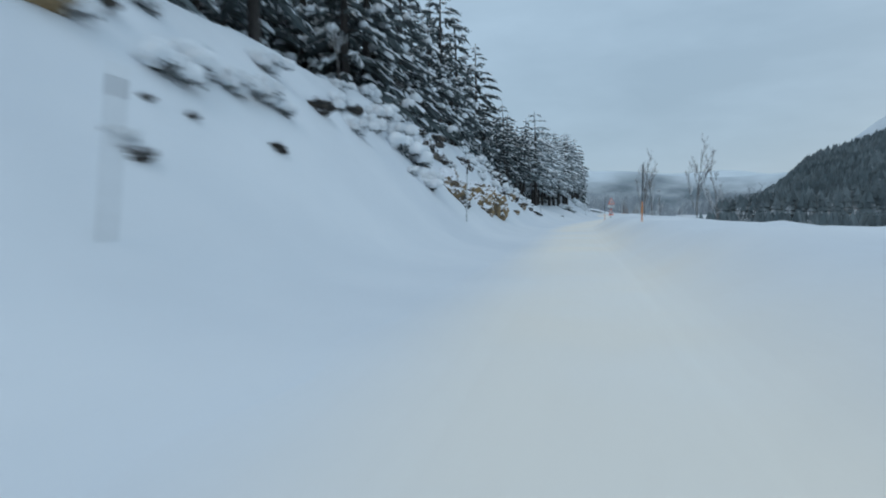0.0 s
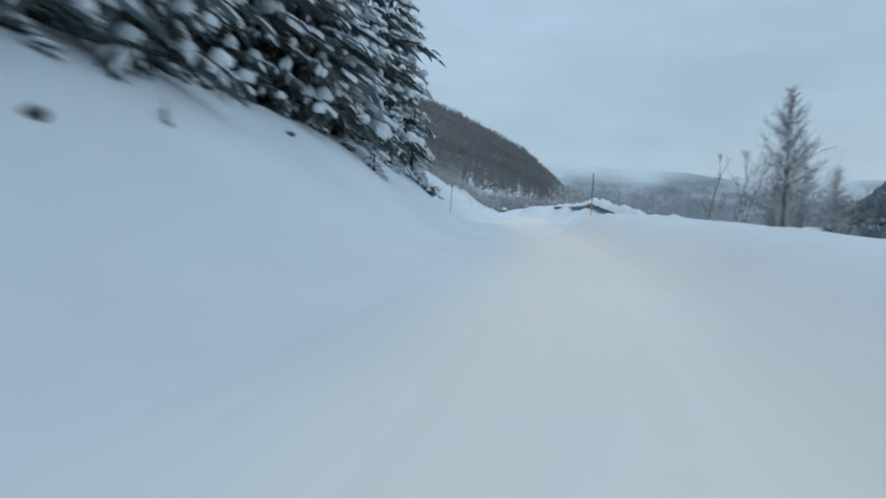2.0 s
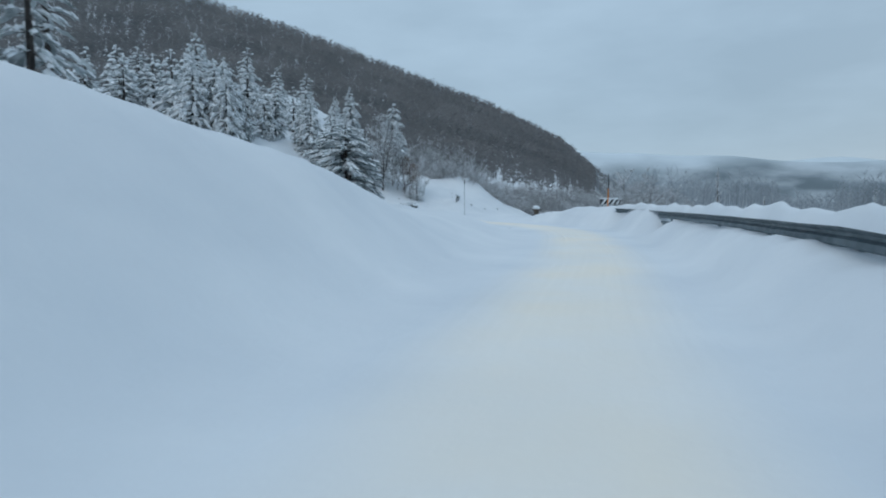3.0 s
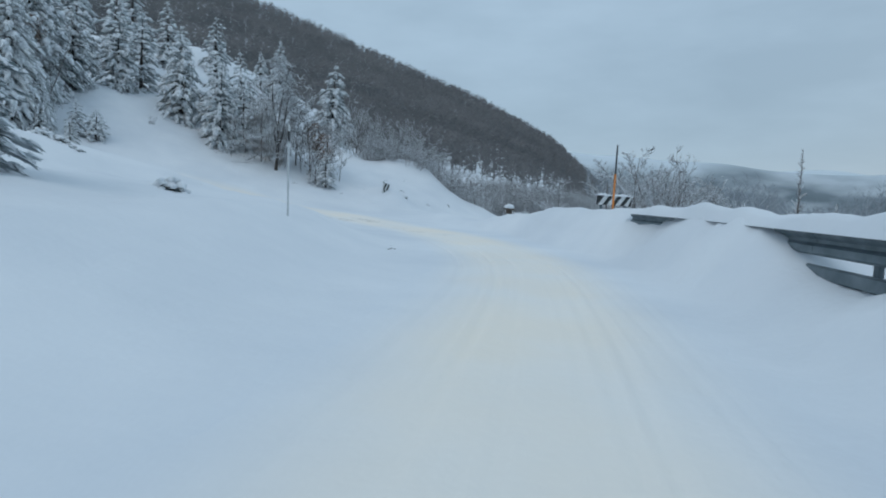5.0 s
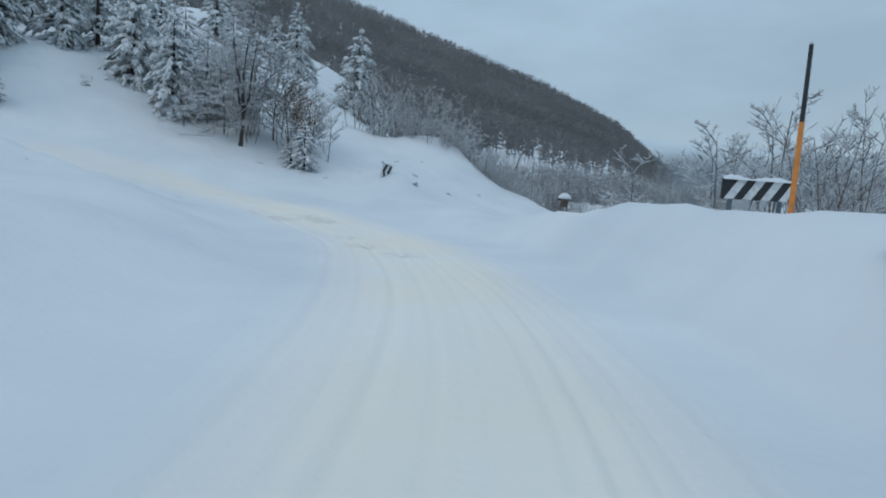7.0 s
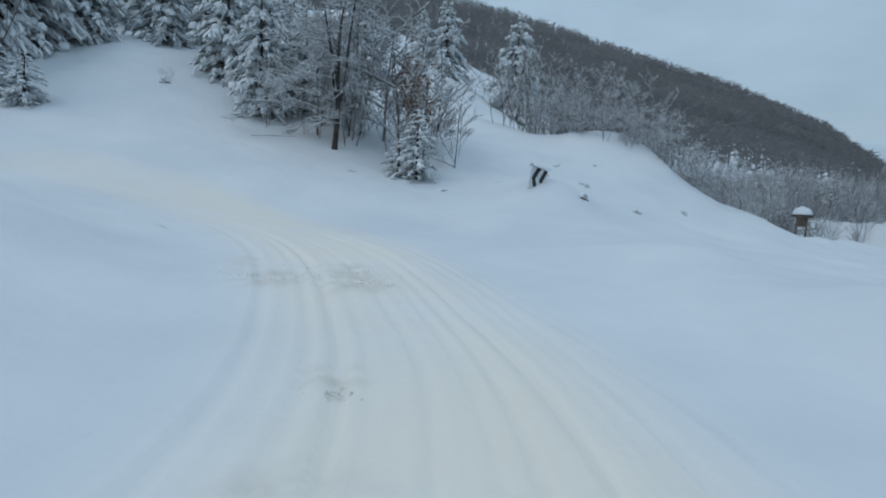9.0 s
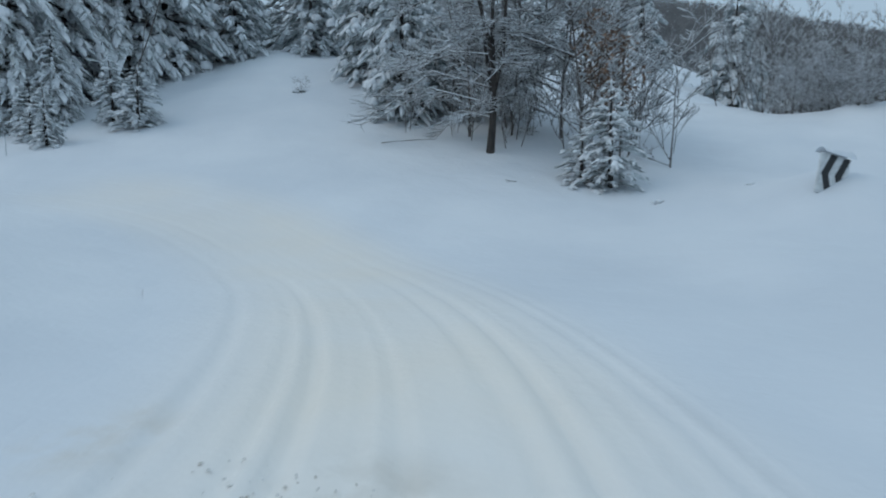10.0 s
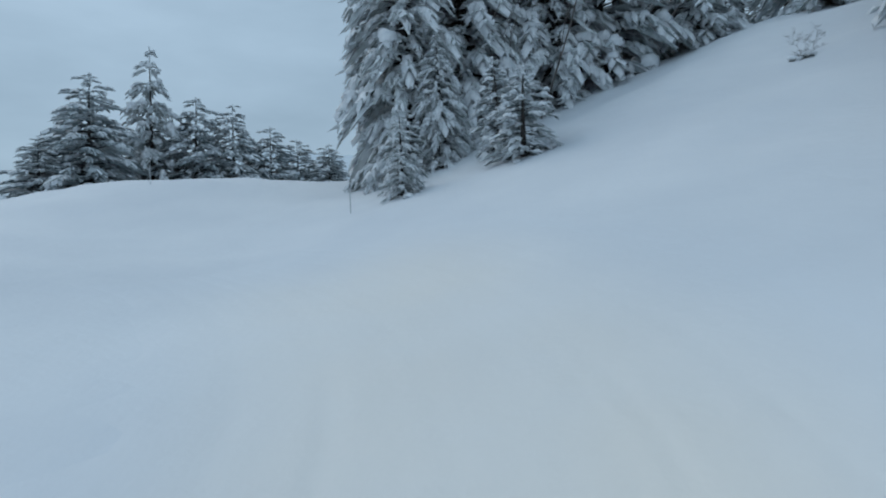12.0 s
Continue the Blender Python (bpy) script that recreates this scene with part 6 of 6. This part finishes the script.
def chevron_panel(x, y, z, turn, lean):
    root = thing("chevron_sign", pose(x, y, z, 0, lean, turn), "tilted black and white chevron panel partly buried in snow", "road sign")
    w, h = 0.62, 0.60
    bm = bmesh.new()
    box(bm, 0, 0, 0, w, 0.025, h, 0.01)
    panel = part("panel", bm, WHITE_PAINT, root)
    for k in range(2):
        x0 = -w / 2 + 0.06 + k * 0.28
        bm = bmesh.new()
        pts = [(x0, 0), (x0 + 0.14, h / 2 - 0.01), (x0 + 0.28, h / 2 - 0.01), (x0 + 0.14, 0), (x0 + 0.28, -h / 2 + 0.01), (x0 + 0.14, -h / 2 + 0.01)]
        pts = [(min(px, w / 2 - 0.01), pz) for px, pz in pts]
        v0 = [bm.verts.new((px, -0.017, pz)) for px, pz in pts]
        for idx in ((0, 1, 2, 3), (0, 3, 4, 5)):
            f = bm.faces.new([v0[i] for i in idx])
            f.normal_update()
        bmesh.ops.recalc_face_normals(bm, faces=bm.faces)
        r = bmesh.ops.extrude_face_region(bm, geom=bm.faces[:])
        bmesh.ops.translate(bm, verts=[g for g in r["geom"] if isinstance(g, bmesh.types.BMVert)], vec=(0, 0.003, 0))
        part("chevron", bm, BLACK_PAINT, panel, "black arrow stripe")
    for px in (-0.2, 0.2):
        bm = bmesh.new()
        bmesh.ops.create_cone(bm, cap_ends=True, segments=10, radius1=0.03, radius2=0.03, depth=1.6, matrix=Matrix.Translation((px, 0.045, -0.5)))
        part("post", bm, STEEL, root)
    rng = random.Random(4)
    verts, faces, lanes = [], [], 6
    xs = np.linspace(-w / 2 - 0.02, w / 2 + 0.02, 18)
    for px in xs:
        th = 0.09 + 0.03 * math.sin(px * 8) + rng.uniform(-0.015, 0.02)
        for k in range(lanes):
            u = k / (lanes - 1) * 2 - 1
            verts.append((px, u * 0.09, h / 2 - 0.01 + th * (1 - u * u)))
    for i in range(len(xs) - 1):
        for k in range(lanes - 1):
            q = i * lanes + k
            faces.append((q, q + lanes, q + lanes + 1, q + 1))
    part("snow_cap", mesh_from("snow_cap", verts, faces, [SNOW]), None, root)


chevron_panel(11.72, 137.87, 1.46, 50, 12)


def shelter(x, y, turn):
    g = min(land_at(x, y), -0.5)
    root = thing("notice_stand", pose(x, y, g, 0, 0, turn), "small dark wooden stand under a thick cap of snow", "notice stand")
    for px in (-0.42, 0.42):
        bm = bmesh.new()
        box(bm, px, 0, 0.55, 0.12, 0.12, 1.7, 0.01)
        part("post", bm, WOOD, root)
    bm = bmesh.new()
    box(bm, 0, 0, 1.0, 0.72, 0.06, 0.62, 0.01)
    part("board", bm, WOOD, root)
    for sgn in (-1, 1):
        bm = bmesh.new()
        bmesh.ops.create_cube(bm, size=1.0, matrix=Matrix.Translation((0, sgn * 0.27, 1.45)) @ Matrix.Rotation(radians(-sgn * 24), 4, "X") @ Matrix.Diagonal((1.3, 0.62, 0.05, 1)))
        part("roof_slope", bm, WOOD, root)
    bm = bmesh.new()
    bmesh.ops.create_icosphere(bm, subdivisions=3, radius=1.0)
    for vv in bm.verts:
        k = 1 + 0.08 * noise.noise(vv.co * 2.3)
        vv.co = Vector((vv.co.x * 0.78 * k, vv.co.y * 0.62 * k, 1.52 + (0.5 if vv.co.z > 0 else 0.06) * vv.co.z * k))
    for f in bm.faces:
        f.smooth = True
    part("snow_cap", bm, SNOW, root, "thick rounded cap of snow")
    return root


shelter(24.0, 155.0, 15).scale = (0.6, 0.6, 0.75)


# rocks breaking through the left bank
def rock_mesh(seed, sx, sy, sz, sharp=0.45):
    bm = bmesh.new()
    bmesh.ops.create_icosphere(bm, subdivisions=4, radius=1.0)
    off = Vector((seed * 3.1, seed * 1.7, seed * 0.9))
    for vv in bm.verts:
        p = vv.co.copy()
        k = 1 + sharp * noise.noise(p * 1.3 + off) + 0.22 * noise.noise(p * 3.4 + off) + 0.09 * abs(noise.noise(p * 8 + off))
        q = Vector((p.x * sx, p.y * sy, p.z * sz)) * k
        step = 0.3 * sz
        q.z = round(q.z / step) * step * 0.4 + q.z * 0.6
        vv.co = q
    me = bpy.data.meshes.new("rock")
    bm.to_mesh(me)
    bm.free()
    return me


def rock_face(s0, s1, d0, d1, seed, bulge, label, mat):
    """Bare rock breaking out of the bank: facets and ledges whose rim runs in under the snow."""
    off = Vector((seed * 5.3, seed * 2.1, seed))
    step = 0.045
    ss, dd = np.arange(s0 - 0.3, s1 + 0.3, step), np.arange(d0 - 0.15, d1 + 0.15, step * 0.6)
    sc, dc, hs, hd = (s0 + s1) / 2, (d0 + d1) / 2, (s1 - s0) / 2, (d1 - d0) / 2
    spots = np.array([beside(float(a), float(b1)) for a in ss for b1 in dd])
    base = land(spots[:, 0], spots[:, 1])
    verts, mask = [], []
    n = len(dd)
    for i, a in enumerate(ss):
        j = int(np.clip(np.searchsorted(C_S, a) - 1, 0, len(C_SEG) - 1))
        u = C_SEG[j] / C_LEN[j]
        out = Vector((u[1], -u[0], 0.75)).normalized()
        for k, b1 in enumerate(dd):
            p = Vector((a, b1 * 1.6, 0))
            m = 1 - ((a - sc) / hs) ** 2 - ((b1 - dc) / hd) ** 2 + 0.5 * noise.noise(p * 1.2 + off) + 0.28 * noise.noise(p * 4.0 + off)
            h = bulge * math.sqrt(max(m, 0.0)) * (0.75 + 0.5 * noise.noise(p * 2.2 + off)) if m > 0 else -0.1
            crag = noise.cell(Vector((a * 3.1 + 0.6 * noise.noise(p * 3 + off), b1 * 7.0 + 0.5 * a, 0)) + off)
            h += (0.14 * bulge * (crag - 0.5) + 0.30 * bulge * noise.noise(p * 6 + off) + 0.10 * bulge * noise.noise(p * 15 + off)) * (1 if m > 0.05 else 0)
            x, y = spots[i * n + k]
            verts.append(Vector((x, y, base[i * n + k])) + out * h)
            mask.append(m)
    faces = []
    for i in range(len(ss) - 1):
        for k in range(n - 1):
            a = i * n + k
            if max(mask[a], mask[a + 1], mask[a + n], mask[a + n + 1]) > 0:
                faces.append((a, a + 1, a + n + 1, a + n))
    tagged(new("rock", mesh_from("rock", verts, faces, [mat], smooth=False)), label, "rock", "rock outcrop")


def rocks():
    rock_face(11.5, 13.9, 2.3, 2.88, 3, 0.26, "ochre-brown rock face jutting from the snowy bank", ROCK)
    rock_face(13.9, 18.4, 1.95, 2.8, 8, 0.34, "large cracked ochre rock outcrop patched with snow", ROCK)
    rock_face(12.1, 14.7, 3.05, 3.4, 5, 0.12, "dark rock ledge under a lip of snow", DARK_ROCK)
    rock_face(16.9, 18.7, 3.1, 3.4, 6, 0.12, "dark rock ledge under a lip of snow", DARK_ROCK)
    rng = random.Random(81)
    lab = "ochre-brown rock outcrop jutting from the snowy bank"
    big = [(22.6, 2.52, 0.86, 0.3, 0.24, 0.2), (20.9, 2.02, 0.44, 0.2, 0.16, 0.12), (24.3, 2.3, 0.64, 0.34, 0.24, 0.17), (3.0, 3.15, 1.6, 0.34, 0.22, 0.14)]
    for k, (s, d, z, sx, sy, sz) in enumerate(big):
        x, y = beside(s, d + 0.12)
        me = rock_mesh(k + 1, sx, sy, sz)
        me.materials.append(ROCK)
        ob = new("rock", me)
        z = max(z, land_at(x, y) - sz * 0.35)
        ob.matrix_world = pose(x, y, z, rng.uniform(-8, 8), rng.uniform(-8, 8), heading(s) + 90 + rng.uniform(-12, 12))
        tagged(ob, lab, "rock", "rock outcrop")
    small_lab = "dark stone ledge showing through the snow"
    ledges = [(23.4, 3.3, 0.34, 0.2, 0.12), (22.0, 2.95, 0.22, 0.14, 0.09), (21.3, 2.7, 0.2, 0.14, 0.09), (21.2, 2.95, 0.25, 0.16, 0.1), (25.0, 2.45, 0.3, 0.15, 0.09), (26.2, 2.3, 0.28, 0.13, 0.07), (27.1, 2.15, 0.32, 0.12, 0.05), (28.0, 2.1, 0.3, 0.1, 0.04), (24.8, 3.3, 0.3, 0.18, 0.12), (31.5, 3.1, 0.3, 0.12, 0.05), (37.2, 2.1, 0.14, 0.08, 0.03), (7.0, 3.15, 0.2, 0.12, 0.07)]
    pebbles = [(8.8, 3.45, 0.3, 0.14, 0.08), (13.4, 3.6, 0.35, 0.15, 0.08), (4.9, 2.62, 0.09, 0.06, 0.05), (2.9, 2.4, 0.08, 0.06, 0.05), (3.4, 2.75, 0.05, 0.04, 0.03), (3.8, 2.7, 0.05, 0.04, 0.03), (62.5, 2.4, 0.2, 0.1, 0.05), (57.8, 2.6, 0.18, 0.1, 0.05), (77.3, 2.8, 0.05, 0.045, 0.06), (81.4, 3.25, 0.06, 0.05, 0.04), (2.4, 3.3, 0.3, 0.16, 0.09), (3.6, 3.35, 0.25, 0.14, 0.08)]
    ledges += [(12.5, 3.2, 0.4, 0.16, 0.12), (14.2, 3.45, 0.7, 0.16, 0.12), (13.5, 3.05, 0.12, 0.09, 0.08), (17.4, 3.3, 0.5, 0.14, 0.1), (10.85, 2.95, 0.22, 0.14, 0.12), (12.1, 2.25, 0.14, 0.09, 0.07), (23.7, 2.6, 0.26, 0.16, 0.09)]
    ledges = [(a, b1, sx * 0.9, sy * 1.15, sz * 1.5) for a, b1, sx, sy, sz in ledges]
    shapes = [rock_mesh(30 + k, 1, 1, 1, 0.6) for k in range(5)]
    for me in shapes:
        me.materials.append(DARK_ROCK)
    for k, (s, d, sx, sy, sz) in enumerate(ledges + pebbles):
        x, y = beside(s, d)
        ob = new("stone", shapes[k % 5])
        ob.matrix_world = pose(x, y, land_at(x, y) + sz * 0.25, rng.uniform(-10, 10), rng.uniform(-10, 10), heading(s) + 90 + rng.uniform(-15, 15)) @ Matrix.Diagonal((sx, sy, sz, 1))
        tagged(ob, small_lab, "stone", "stones in the bank")


rocks()


# grit thrown on the snow at the bend, and a twig on the road
def grit(x, y, sx, sy, seed, count):
    """Crumbs of grit and dirty snow, strewn about one spot."""
    rng = random.Random(seed)
    verts, faces = [], []
    for k in range(count):
        gx, gy = x + rng.gauss(0, sx), y + rng.gauss(0, sy)
        w = rng.uniform(0.003, 0.012)
        q = len(verts)
        an = rng.uniform(0, 6.28)
        for j in range(4):
            verts.append((gx + math.cos(an + 1.57 * j) * w * rng.uniform(0.7, 1.6), gy + math.sin(an + 1.57 * j) * w, 0.0))
        verts.append((gx, gy, w * 0.7))
        faces.extend((q + j, q + (j + 1) % 4, q + 4) for j in range(4))
    v = np.array(verts)
    base = np.interp(along(v[:, 0], v[:, 1])[0], (135, 142, 170), (0, 0.40, 4.0))
    v[:, 2] += base + 0.012
    ob = new("road_grit", mesh_from("road_grit", v.tolist(), faces, [DIRT], smooth=False))
    tagged(ob, "brownish grit strewn over the packed snow", "grit", kind="stuff")


for k, (x, y, sx, sy, n) in enumerate(((10.2, 128.4, 0.3, 0.1, 120), (9.25, 128.24, 0.3, 0.09, 80), (9.9, 128.9, 0.35, 0.1, 100), (11.3, 125.3, 0.08, 0.05, 40), (11.7, 123.9, 0.07, 0.07, 30))):
    grit(x, y, sx, sy, 90 + k, n)


def twig(x, y, ln, turn):
    rng = random.Random(int(x * 10))
    v, f = [], []
    z = land_at(x, y)
    tube(v, f, [(0, 0, 0.05), (ln * 0.4, 0.02, 0.07), (ln, -0.03, 0.06)], [0.007, 0.006, 0.003], 5)
    tube(v, f, [(ln * 0.4, 0.02, 0.07), (ln * 0.7, 0.1, 0.1)], [0.004, 0.002], 4)
    ob = new("twig", mesh_from("twig", v, f, [BARK]))
    ob.matrix_world = pose(x, y, z, 0, 0, turn)
    tagged(ob, "short dark twig lying on the snow", "twig", "twigs on the road")


twig(10.0, 116.6, 0.16, 20)
twig(3.6, 138.0, 1.3, 8)
twig(7.0, 137.3, 0.3, 160)


def brown_tree(x, y, height):
    """A small tree that has kept its withered leaves."""
    rng = random.Random(77)
    root = thing("small_tree", place(x, y, 0.05, 40), "small tree still holding brown withered leaves", "tree")
    part("trunk", thicket_kinds[1][0], None, root).scale = (height / 4.0, height / 4.0, height / 4.0)
    verts, faces = [], []
    for k in range(420):
        an, u = rng.uniform(0, 6.28), rng.uniform(-1, 1)
        rr = 0.62 * math.sqrt(1 - u * u) * rng.uniform(0.3, 1.0)
        p = Vector((math.cos(an) * rr, math.sin(an) * rr, height * 0.66 + u * 0.75))
        a = Vector((rng.uniform(-1, 1), rng.uniform(-1, 1), rng.uniform(-1, 1))).normalized() * 0.05
        c1 = Vector((rng.uniform(-1, 1), rng.uniform(-1, 1), rng.uniform(-1, 0.2))).normalized() * 0.035
        q = len(verts)
        verts.extend((p - a, p + c1, p + a, p - c1))
        faces.append((q, q + 1, q + 2, q + 3))
    part("foliage", mesh_from("dry_leaves", verts, faces, [DRY_LEAVES], smooth=False), None, root, kind="stuff")


brown_tree(-5.7, 137.8, 6.0)
brown_tree(8.3, 139.0, 2.9)
brown_tree(7.8, 139.6, 3.4)
